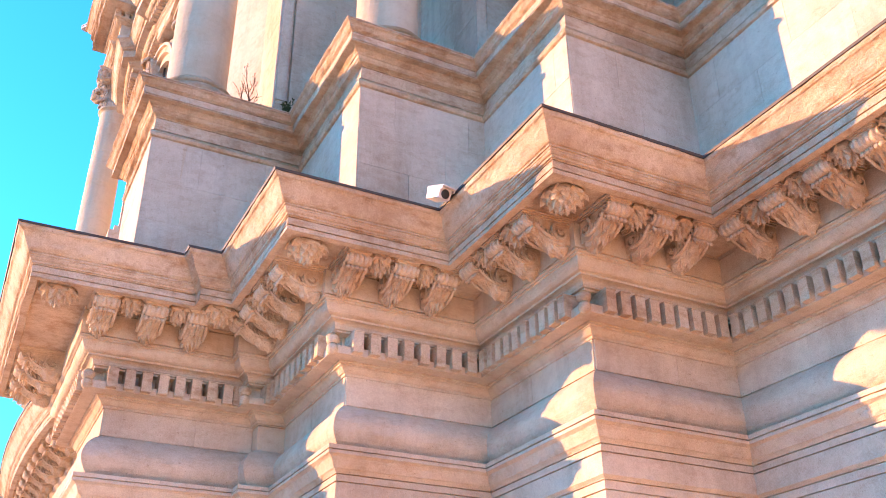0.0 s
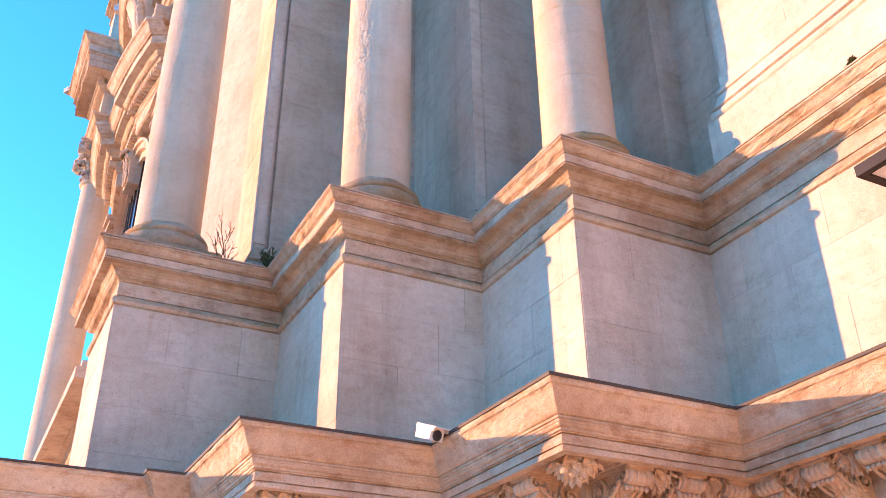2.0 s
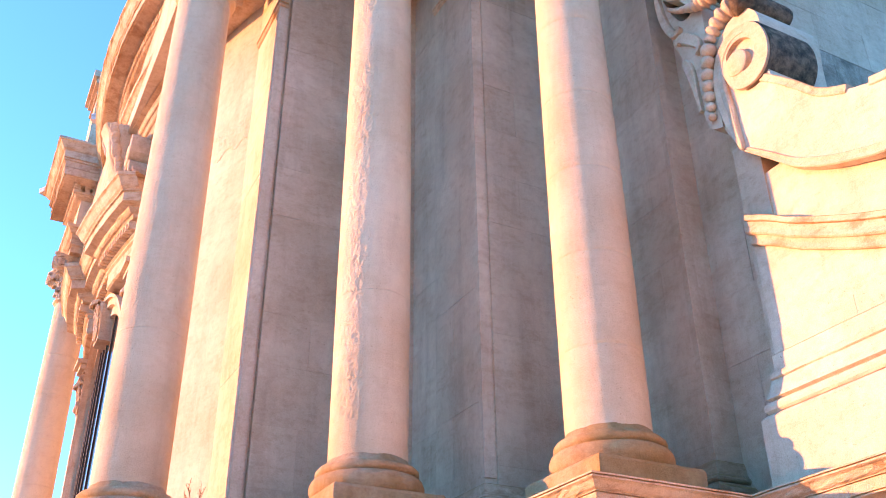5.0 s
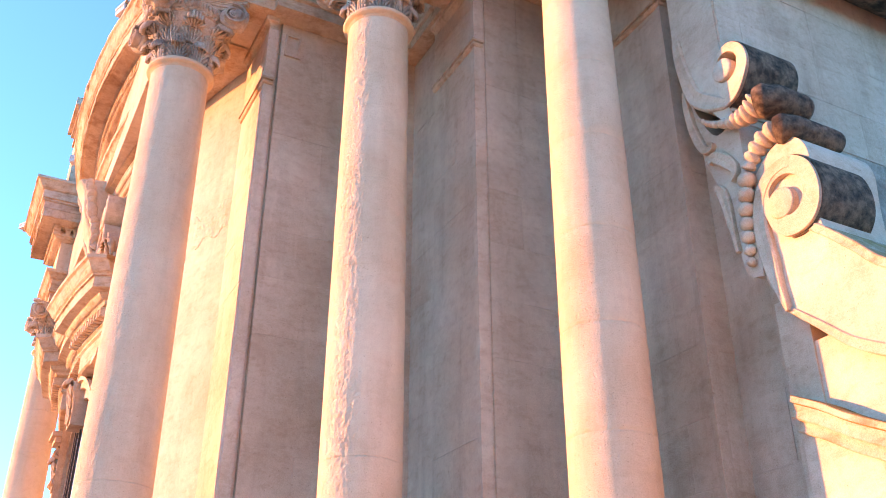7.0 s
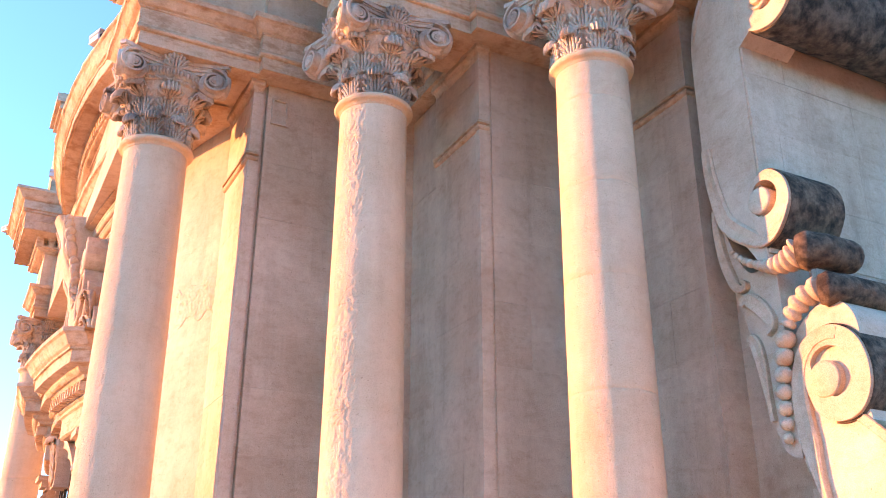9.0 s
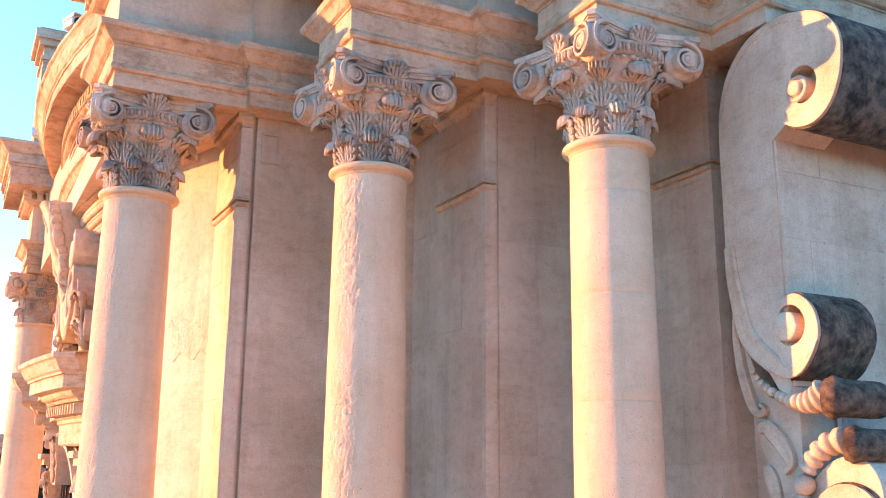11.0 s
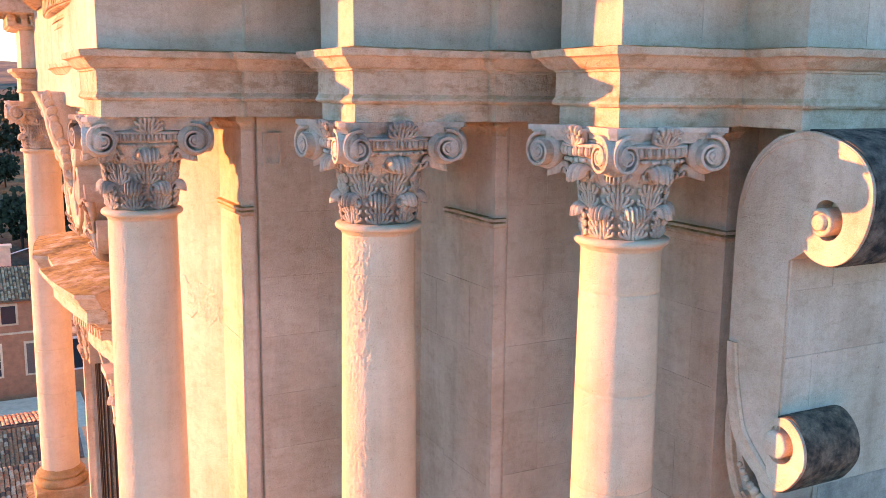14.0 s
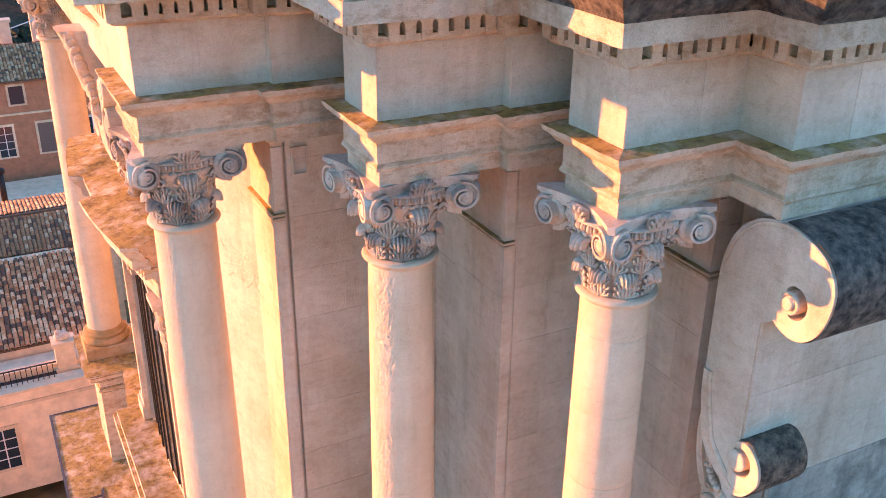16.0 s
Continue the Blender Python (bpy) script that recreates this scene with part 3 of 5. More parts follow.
    z -= 0.016 * noise.noise((a * 3.3, v * 7, 1.7)) + 0.018 * noise.noise((a * 9, v * 16, 4.1))
    return (a * half, y, z + deep)


mod.grid(under_leaf, 26, 26, None, False, lambda u, v: under_leaf(u, v, 0.06))
for k in range(-2, 3):
    finger_into(mod, (k * 0.031, 0.335, -0.142 - 0.004 * abs(k)), 0.035, 0.022, 0.014)
MOD_MESH = mod.mesh("bracket", M_CARVE)


def flower(q, a, seed=0.0):
    """A full blossom that hangs down: four rings of ruffled, overlapping petals."""
    ring = min(3, int(q * 4))
    w = q * 4 - ring
    petals = (4, 6, 8, 9)[ring]
    lobe = abs(math.cos(petals * 0.5 * a + ring * 0.9 + seed)) ** 0.8
    r = 0.115 * q * (1 + 0.30 * (lobe - 0.55) * w)
    z = -0.100 * (1 - 0.85 * q ** 1.4) - 0.030 * w * w * lobe + 0.042 * (1 - lobe) * (1 if ring else 0.4)
    z -= 0.012 * ridge(petals * a / math.pi + 0.5 * ring) * w
    z += 0.016 * noise.noise((math.cos(a) * 5 * q, math.sin(a) * 5 * q, 2 + seed)) + 0.012 * noise.noise((math.cos(a) * 13 * q, math.sin(a) * 13 * q, 5 + seed))
    return (r * math.cos(a), r * math.sin(a), z)


ros = Shape()
ros.grid(lambda u, v: flower(1 - 0.985 * v, 2 * math.pi * u), 60, 24, None, False)
ros.lathe([(0.108, -0.03), (0.10, 0.004)], 20)
ROS_MESH = ros.mesh("rosette", M_CARVE)

DENT_LOW = Shape().box(-0.044, -0.06, 0.0, 0.044, 0.158, 0.178).box(-0.046, -0.06, 0.178, 0.046, 0.166, 0.187).mesh("dentil", M_TRIM)
tooth = [(-0.049, -0.01), (-0.049, 0.095), (-0.052, 0.115), (-0.060, 0.13), (-0.0717, 0.136), (-0.0717, 0.17), (0.0717, 0.17), (0.0717, 0.136), (0.060, 0.13), (0.052, 0.115), (0.049, 0.095), (0.049, -0.01)]
DENT_UP = Shape().prism(tooth, 0.13, Matrix(((1, 0, 0, 0), (0, 0, 1, 0.0), (0, 1, 0, 0), (0, 0, 0, 1)))).mesh("dentil", M_TRIM)
DENT_CORNER = Shape().box(-0.066, -0.066, -0.01, 0.066, 0.066, 0.17).mesh("dentil", M_TRIM)
PENDANT = Shape().ball((0, 0, 0.02), 0.05, 10, 8, (1, 1, 1.1)).ball((0, 0, 0.10), 0.06, 8, 6, (1, 1, 0.9)).mesh("pendant", M_TRIM)


def keep(p, y_low=-1.5, y_high=23.5):
    return y_low < p[1] < y_high and p[0] < 6.3


def corner_of(path, i):
    """1 at an outer corner, -1 at an inner one, 0 where the path runs on."""
    if i <= 0 or i >= len(path) - 1:
        return 0
    (a, b), (c, d), (e, f) = path[i - 1], path[i], path[i + 1]
    k = ((c - a) * (f - d) - (d - b) * (e - c)) / (math.hypot(c - a, d - b) * math.hypot(e - c, f - d))
    return 0 if abs(k) < 0.5 else (1 if k > 0 else -1)


def turns_out(path, i):
    return corner_of(path, i) == 1


def dentil_row(path, parent, mesh, d, z, pitch, corner_mesh=None, d_corner=0.0):
    o = offset_path(path, d)
    for i, p0, t, l in segments(o):
        n = (t[1], -t[0])
        if l < 0.12:
            continue
        ends = [{1: 0.115 if corner_mesh else pitch, -1: 0.215 if corner_mesh else 0.195, 0: pitch / 2}[corner_of(path, q)] for q in (i, i + 1)]
        span = l - ends[0] - ends[1]
        k = max(1, round(span / pitch)) if span > 0 else 0
        for j in range(k + 1):
            s = ends[0] + span * j / k if k else l / 2
            p = (p0[0] + t[0] * s, p0[1] + t[1] * s)
            if keep(p):
                part("dentil", mesh, None, parent, "", frame_at((*p, z), t, n))
        if not corner_mesh and turns_out(path, i) and keep(o[i]):
            c = offset_path(path, d + 0.065)[i]
            part("dentil", DENT_CORNER, None, parent, "", Matrix.Translation((*c, z)))
        if corner_mesh and turns_out(path, i):
            c = offset_path(path, d + d_corner)[i]
            if keep(c):
                part("pendant", corner_mesh, None, parent, "", Matrix.Translation((*c, z)))


dentil_row(LOW, cornice_low, DENT_LOW, 0.125, 16.975, 0.1435, PENDANT, 0.09)
dentil_row(ENT, ent_top, DENT_UP, 0.065, 29.678, 0.1435)

for i, p0, t, l in segments(LOW):
    n = (t[1], -t[0])
    if not keep((p0[0] + t[0] * l * 0.5, p0[1] + t[1] * l * 0.5), -9.0):
        continue
    bowed = l < 0.6 and p0[1] > 10.7
    if bowed:
        places, step = [l / 2], 0
    elif l > 6:
        places, step = [0.90 + 0.42 * j for j in range(15)], 0.21
    elif l < 0.35:
        places, step = [], 0
    elif turns_out(LOW, i):
        places, step = [-0.22, 0.20, 0.59], 0.21
    else:
        places, step = [l - q for q in (-0.22, 0.20, 0.62)] + ([l - 0.95] if abs(l - 1.51) < 0.03 else []), -0.21
    for k, s in enumerate(places):
        p = (p0[0] + t[0] * s, p0[1] + t[1] * s)
        part("bracket", MOD_MESH, None, cornice_low, "", frame_at((p[0] + n[0] * 0.345, p[1] + n[1] * 0.345, 17.647), t, n) @ Matrix.Diagonal((1.2, 0.97, 0.90, 1)))
        if not bowed and (k < 2 or l > 6):
            q = (p0[0] + t[0] * (s + step) + n[0] * 0.64, p0[1] + t[1] * (s + step) + n[1] * 0.64)
            part("rosette", ROS_MESH, None, cornice_low, "", Matrix.Translation((*q, 17.647)) @ Matrix.Rotation(i * 0.7 + s * 2, 4, "Z") @ Matrix.Diagonal((1.15, 1.15, 1.3, 1)))
    if turns_out(LOW, i):
        c = offset_path(LOW, 0.62)[i]
        part("rosette", ROS_MESH, None, cornice_low, "", Matrix.Translation((*c, 17.647)) @ Matrix.Diagonal((1.4, 1.4, 1.4, 1)))


# ---------------------------------------------------------------- columns
def shaft_shape(height, rough_at=None, flaked=True):
    """A shaft of drums: slight entasis, fine joints, and a flaked strip where the weather has bitten."""
    prof, joints = [], [0.98, 1.86, 2.75, 3.62, 4.55, 5.38, 6.2]
    fine_z = 440 if rough_at else 90
    zs = sorted([height * i / fine_z for i in range(fine_z + 1)] + [j + e for j in joints for e in (-0.006, 0.0, 0.006)])
    for z in zs:
        q = z / height
        r = 0.356 - 0.034 * max(0, (q - 0.25) / 0.75) ** 1.4
        if any(abs(z - j) < 0.003 for j in joints):
            r -= 0.006
        prof.append((r, z))
    s = Shape().lathe(prof, 220 if rough_at else 72, None, True, 0.004)
    if rough_at is not None:
        for i, (x, y, z) in enumerate(s.v):
            a = (math.atan2(y, x) - rough_at + math.pi) % (2 * math.pi) - math.pi
            wide = 0.46 if flaked else 0.28
            if abs(a) < wide and 0.6 < z < 6.5:
                b = 0.55 * noise.noise((x * 16, y * 16, z * 9)) + 0.75 * noise.noise((x * 55, y * 55, z * 42)) + 0.55 * noise.noise((x * 95, y * 95, z * 62)) + 0.5 * noise.noise((0, 3, z * 1.1))
                b -= 0.55 * (a / wide) ** 4
                k = (0.013 * min(1, max(0, b / 0.07)) + 0.012 * min(1, max(0, (b - 0.25) / 0.1)) + 0.004 * max(0, b)) * (1 if flaked else 0.35)
                s.v[i] = (x * (1 - k), y * (1 - k), z)
    return s


SHAFT_H = 6.60
base_prof = [(0.46, 0.255), (0.485, 0.275), (0.503, 0.325), (0.503, 0.365), (0.485, 0.41), (0.46, 0.43), (0.435, 0.432), (0.43, 0.445), (0.445, 0.45), (0.458, 0.475), (0.455, 0.50), (0.435, 0.525), (0.40, 0.53), (0.385, 0.54), (0.365, 0.56), (0.356, 0.60)]


def acanthus(w, h, head, lean=0.03, drop=0.045, thick=0.0185, tiers=3):
    """An upright acanthus leaf: a midrib, tiers of forked lobes over a deep ground, and curled fingers of the length head at its top."""
    s = Shape()
    s.grid(lambda u, v: ((2 * u - 1) * w * 0.44, 0.004 + lean * v * v - 0.022 * (2 * u - 1) ** 2, h * v), 6, 4, None, True, lambda u, v: ((2 * u - 1) * w * 0.42, -0.035, h * v))

    def bend(z):
        return lean * (z / h) ** 2
    strand_into(s, [(0, 0.022 + bend(h * i / 5), h * i / 5) for i in range(6)], 0.017, 0.012, 7)
    for j in range(tiers):
        zb, hh = h * (0.02 + 0.88 * j / tiers), h * 1.05 / tiers
        for sx in (-1, 1):
            for k in range(3):
                x1 = sx * w * (0.16 + 0.155 * k)
                z1 = zb + hh * (1.12 - 0.24 * k)
                line = [(sx * 0.012, 0.014 + bend(zb), zb), (sx * (0.012 + 0.35 * abs(x1)), 0.020 + bend(zb), zb + 0.30 * (z1 - zb)), (x1 * 0.92, 0.024 - 0.004 * k + bend(z1), zb + 0.66 * (z1 - zb)), (x1, 0.034 - 0.006 * k + bend(z1), z1)]
                strand_into(s, line, 0.011, 0.0165, 6)
                s.ball(line[-1], 0.0168, 6, 5, (1, 1, 1.2))
    if head:
        def curl(u, v, deep=0.0):
            q = 2 * u - 1
            lobe = abs(math.sin(2.5 * math.pi * (q + 1)))
            size = (1 - 0.42 * q * q) * (0.66 + 0.34 * lobe)
            a = v * math.pi * 1.02
            r = 0.5 * head * size - deep
            rise = thick * (0.55 + 0.75 * lobe) * math.sin(math.pi * min(1.0, v + 0.12))
            return (q * w * 0.43 * (1 - 0.22 * v), lean - 0.014 + 0.5 * head * size - (r + rise) * math.cos(a), h - 0.006 * q * q + (r * 0.72 + rise) * math.sin(a) - drop * 1.15 * size * v ** 3)
        s.grid(curl, 30, 8, None, True, lambda u, v: curl(u, v, thick))
    return s


LEAF_LOW = acanthus(0.222, 0.235, 0.125, drop=0.060).mesh("leaf", M_CAPITAL)
LEAF_UP = acanthus(0.235, 0.205, 0.0, 0.02, tiers=2).mesh("leaf", M_CAPITAL)
LEAF_HEAD = acanthus(0.28, 0.085, 0.155, 0.05, 0.070, 0.022, 1).mesh("leaf", M_CAPITAL)
LEAF_DIAG = acanthus(0.21, 0.085, 0.19, 0.10, 0.060, 0.024, 1).mesh("leaf", M_CAPITAL)
FLEURON = acanthus(0.25, 0.135, 0.055, 0.04, 0.025, 0.017, 2).mesh("fleuron", M_CAPITAL)


def volute(mirror):
    s = Shape()
    pts = spiral_pts(0.172, radians(100), -1, 0.092, 0.13, 0.22)
    ribbon_into(s, [(mirror * x, y) for x, y in pts], lambda t: 0.029 * (1 - 0.5 * t), 0.16, -mirror, None, 0.0)
    s.lathe([(0.150, 0.085), (0.158, 0.11), (0.150, 0.17)], 24)
    s.lathe([(0.020, -0.006), (0.028, 0.004), (0.030, 0.07)], 12)
    return s.mesh("volute", M_CAPITAL)


VOLUTE_R, VOLUTE_L = volute(1), volute(-1)


def abacus_shape():
    s = Shape()
    for z0, z1, k in ((0.800, 0.835, 0.90), (0.835, 0.868, 0.945), (0.868, 0.885, 0.965), (0.885, 0.93, 1.0)):
        pts = []
        for q in range(4):
            for i in range(9):
                t = i / 8
                a, b = -0.53 + 1.06 * t, -0.575 + 0.13 * math.sin(math.pi * t)
                c, d = math.cos(q * math.pi / 2), math.sin(q * math.pi / 2)
                pts.append(((a * c - b * d) * k, (a * d + b * c) * k))
        s.prism(pts, z1 - z0, Matrix.Translation((0, 0, z0)))
    return s


def plinth_shape():
    """A worn square slab with a chipped upper edge."""
    s = Shape()
    pts = []
    for q in range(4):
        for i in range(12):
            t = -1 + 2 * i / 12
            c, d = round(math.cos(q * math.pi / 2)), round(math.sin(q * math.pi / 2))
            pts.append((0.51 * (t * c + d), 0.51 * (t * d - c)))
    n = len(pts)
    for z, k in ((0.0, 1.0), (0.235, 1.0), (0.262, 0.97)):
        s.v += [(x * k + 0.007 * noise.noise((x * 9, y * 9, z * 9)), y * k + 0.007 * noise.noise((x * 9 + 5, y * 9, z * 9)), z + 0.006 * noise.noise((x * 12, y * 12, 2))) for x, y in pts]
    s.f += [(j * n + i, j * n + (i + 1) % n, (j + 1) * n + (i + 1) % n, (j + 1) * n + i) for j in range(2) for i in range(n)] + [tuple(range(2 * n, 3 * n))]
    s.smooth += [False] * (2 * n + 1)
    return s


def make_column(at, rough_at, label):
    c = thing("column", label, "column", group="columns of the upper storey", at=at)
    part("plinth", plinth_shape(), M_BASE, c, "square plinth with rusty moss")
    part("base", Shape().lathe(base_prof, 48, None, True, 0.012), M_BASE, c, "round base moulding brown with moss")
    part("shaft", shaft_shape(SHAFT_H, rough_at, "flaked" in label), M_SHAFT, c, "", Matrix.Translation((0, 0, 0.30)))
    up = Matrix.Translation((0, 0, 6.94))
    part("collar", Shape().lathe([(0.322, -0.10), (0.332, -0.092), (0.334, -0.066), (0.362, -0.062), (0.378, -0.048), (0.384, -0.030), (0.378, -0.012), (0.360, -0.001), (0.318, 0.003)], 48), M_SHAFT, c, "", up)
    cap = part("capital", Shape().lathe([(0.305, 0.004), (0.315, 0.40), (0.345, 0.46), (0.375, 0.54), (0.43, 0.63), (0.45, 0.82)], 36), M_CAPITAL, c, "carved composite capital", up @ Matrix.Diagonal((1, 1, 0.945, 1)))
    part("abacus", abacus_shape(), M_CAPITAL, cap)
    for i in range(8):
        part("leaf", LEAF_LOW, None, cap, "", Matrix.Rotation(i * math.pi / 4 + math.pi / 8, 4, "Z") @ Matrix.Translation((0, 0.293, 0.0)))
        part("leaf", LEAF_UP, None, cap, "", Matrix.Rotation(i * math.pi / 4, 4, "Z") @ Matrix.Translation((0, 0.305, 0.258)))
        part("leaf", LEAF_HEAD if i % 2 == 0 else LEAF_DIAG, None, cap, "", Matrix.Rotation(i * math.pi / 4, 4, "Z") @ Matrix.Translation((0, 0.352, 0.475)))
    for q in range(4):
        face = Matrix.Rotation(q * math.pi / 2, 4, "Z")
        part("fleuron", FLEURON, None, cap, "", face @ Matrix.Translation((0, 0.475, 0.775)))
        for sx, me in ((1, VOLUTE_L), (-1, VOLUTE_R)):
            # the disc looks outwards: local z of the scroll points into the capital
            turn = Matrix(((-1, 0, 0, 0), (0, 0, -1, 0), (0, 1, 0, 0), (0, 0, 0, 1)))
            m = face @ Matrix.Translation((sx * 0.405, 0.565, 0.705)) @ Matrix.Rotation(radians(sx * 8), 4, "Z") @ turn
            part("volute", me, None, cap, "", m)
    eggs, beads = Shape().lathe([(0.42, 0.672), (0.455, 0.678), (0.478, 0.70), (0.485, 0.76), (0.50, 0.765), (0.50, 0.785), (0.44, 0.80)], 44), Shape().lathe([(0.43, 0.635), (0.452, 0.64), (0.452, 0.668), (0.43, 0.672)], 40)
    for i in range(44):
        a = 2 * math.pi * i / 44
        turn = Matrix.Rotation(a, 4, "Z")
        eggs.ball((0.486, 0, 0.726), 0.024, 7, 6, (1.0, 0.82, 1.75), turn)
        eggs.ball((0.494, 0, 0.735), 0.012, 5, 5, (1.6, 0.55, 3.4), Matrix.Rotation(a + math.pi / 44, 4, "Z"))
    for i in range(36):
        beads.ball((0.462, 0, 0.654), 0.022, 8, 6, (0.9, 1.45 if i % 3 else 0.75, 0.95), Matrix.Rotation(2 * math.pi * i / 36, 4, "Z"))
    part("egg_band", eggs, M_CAPITAL, cap)
    part("bead_band", beads, M_CAPITAL, cap)
    return c


COLUMNS = [((1.635, 9.96), 4.0, "pale limestone column with bluish stain and carved capital"),
           ((3.345, 8.16), 3.76, "pale limestone column with a flaked pitted strip"),
           ((4.80, 6.59), None, "smooth pale limestone column with warm patches"),
           ((1.52, 2 * AXIS - 9.90), None, "sunlit limestone column beyond the bowed bay")]
for (cx, cy), rough_at, label in COLUMNS:
    make_column((cx, cy, Z_PED), rough_at, label)


# ---------------------------------------------------------------- pilasters behind the columns
def run(name, path, prof, mat, label, inner=None, worn=0.004):
    ob = new(name, sweep(path, prof, inner, worn).mesh(name, mat))
    return tagged(ob, label, "moulding", kind="structure")


for corner, deep, face in (((2.52, 9.55), 0.90, 0.55), ((4.36, 7.85), 0.94, 0.55), ((5.74, 6.40), 0.90, 0.30)):
    x, y = corner
    sub = [(x, y + deep), (x, y), (x + 0.09, y)]
    run("trim_necking", sub, [(-0.02, 27.36)] + torus_pts(0.012, 27.37, 27.43, 0.03) + [(0.05, 27.435), (0.05, 27.46), (-0.02, 27.475)], M_TRIM, "thin moulded necking band of a pilaster", -0.05)
    run("trim_pilaster_cap", sub, [(-0.02, 28.20)] + curve_pts((0.01, 28.21), (0.06, 28.28), "cavetto", 4) + [(0.07, 28.29), (0.07, 28.36), (-0.02, 28.37)], M_TRIM, "small moulded pilaster cap", -0.05)
    wide = [(x, y + deep), (x, y), (x + max(face, 0.25), y)]
    run("trim_pilaster_base", wide, [(0.12, 20.50), (0.12, 20.65), (0.10, 20.655)] + torus_pts(0.075, 20.66, 20.78, 0.055) + [(0.062, 20.782), (0.062, 20.80), (0.05, 20.805)] + torus_pts(0.035, 20.81, 20.87, 0.035) + [(0.04, 20.872), (0.04, 20.89)] + curve_pts((0.036, 20.895), (0.008, 21.0), "cavetto", 4), M_TRIM, "moulded pilaster base, weathered", -0.05)
    run("trim_pilaster_edge", [(x, y + 0.05), (x, y), (x + 0.10, y)], [(0.016, 21.05), (0.016, 28.2)], M_WALL, "raised stone edge strip of a pilaster", -0.02, 0.003)
panel = Shape()
for a, b, c, d in ((2.715, 27.86, 2.74, 28.18), (2.88, 27.86, 2.905, 28.18), (2.74, 27.86, 2.88, 27.885), (2.74, 28.155, 2.88, 28.18)):
    panel.box(a, 9.515, b, c, 9.56, d)
ob = new("trim_panel", panel.mesh("trim_panel", M_WALL))
tagged(ob, "small square frame carved in the pilaster", "panel", kind="structure")


# ---------------------------------------------------------------- attic beside the upper storey, and the great scrolls on it
ATTIC = [(6.10, 5.53), (5.70, 5.53), (5.70, -8.0), (30.0, -8.0)]
att_prof = [(0.14, 20.5), (0.14, 21.08), (0.12, 21.10), (0.10, 21.115)] + torus_pts(0.07, 21.12, 21.22, 0.045) + [(0.06, 21.225)] + curve_pts((0.10, 21.24), (0.03, 21.40), "cyma", 6) + [(0.05, 21.41), (0.05, 21.45), (0.02, 21.47), (0.02, 21.60), (0.0, 21.61), (0.0, 21.78), (-0.12, 21.78), (-0.12, 23.28), (-0.9, 23.28)]
attic = new("wall_attic", sweep(ATTIC, att_prof, worn=0.008).mesh("wall_attic", M_WALL))
tagged(attic, "sunlit rough limestone attic with moulded base and cap", "wall", kind="structure")


def to_front(x0, cy, cz):
    """a to the right, b up and depth into the wall, seen from the front."""
    return Matrix(((0, 0, 1, x0), (-1, 0, 0, cy), (0, 1, 0, cz), (0, 0, 0, 1)))


def smooth_line(pts, n=6):
    out = []
    for i in range(len(pts) - 1):
        p0, p1, p2, p3 = pts[max(0, i - 1)], pts[i], pts[i + 1], pts[min(len(pts) - 1, i + 2)]
        for j in range(n):
            t = j / n
            out.append(tuple(0.5 * (2 * b + (c - a) * t + (2 * a - 5 * b + 4 * c - d) * t * t + (3 * b - a - 3 * c + d) * t ** 3) for a, b, c, d in zip(p0, p1, p2, p3)))
    return out + [pts[-1]]


GREAT = thing("scroll_ornament", "great limestone scrolls beside the upper storey, lichen-dark on top", "scroll", at=(0, 0, 0))

# the tall C-shaped slab
slab_yz = [(5.59, 25.40), (5.59, 27.35), (5.44, 27.45), (5.44, 28.28)] + smooth_line([(5.55, 28.33), (5.80, 28.26), (6.02, 28.05), (6.13, 27.75), (6.15, 27.40)], 5) + smooth_line([(6.15, 26.60), (6.14, 26.25), (6.06, 25.92), (5.92, 25.70), (5.80, 25.60), (5.70, 25.45)], 5)
part("slab", Shape().prism([(-y, z) for y, z in slab_yz], 0.55, to_front(5.604, 0, 0)), M_WALL, GREAT)

EYE_U, EYE_M, EYE_L = (5.315, 27.68), (5.578, 25.903), (5.285, 24.405)


def plate_into(s, outer, hole, depth, recess, m):
    """A slab of the outline outer with a sunk field of the outline hole."""
    n, k = len(outer), len(hole)
    tris = tessellate_polygon([[Vector((x, y, 0)) for x, y in outer], [Vector((x, y, 0)) for x, y in hole]])
    v = [(x, y, 0) for x, y in outer + hole] + [(x, y, depth) for x, y in outer] + [(x, y, recess) for x, y in hole]
    f = [tuple(t) for t in tris]
    f += [(i, (i + 1) % n, n + k + (i + 1) % n, n + k + i) for i in range(n)]
    f += [(n + i, n + (i + 1) % k, 2 * n + k + (i + 1) % k, 2 * n + k + i) for i in range(k)]
    f += [tuple(range(n + k, 2 * n + k)), tuple(range(2 * n + k, 2 * n + 2 * k))]
    return s.add(v, f, False, m)


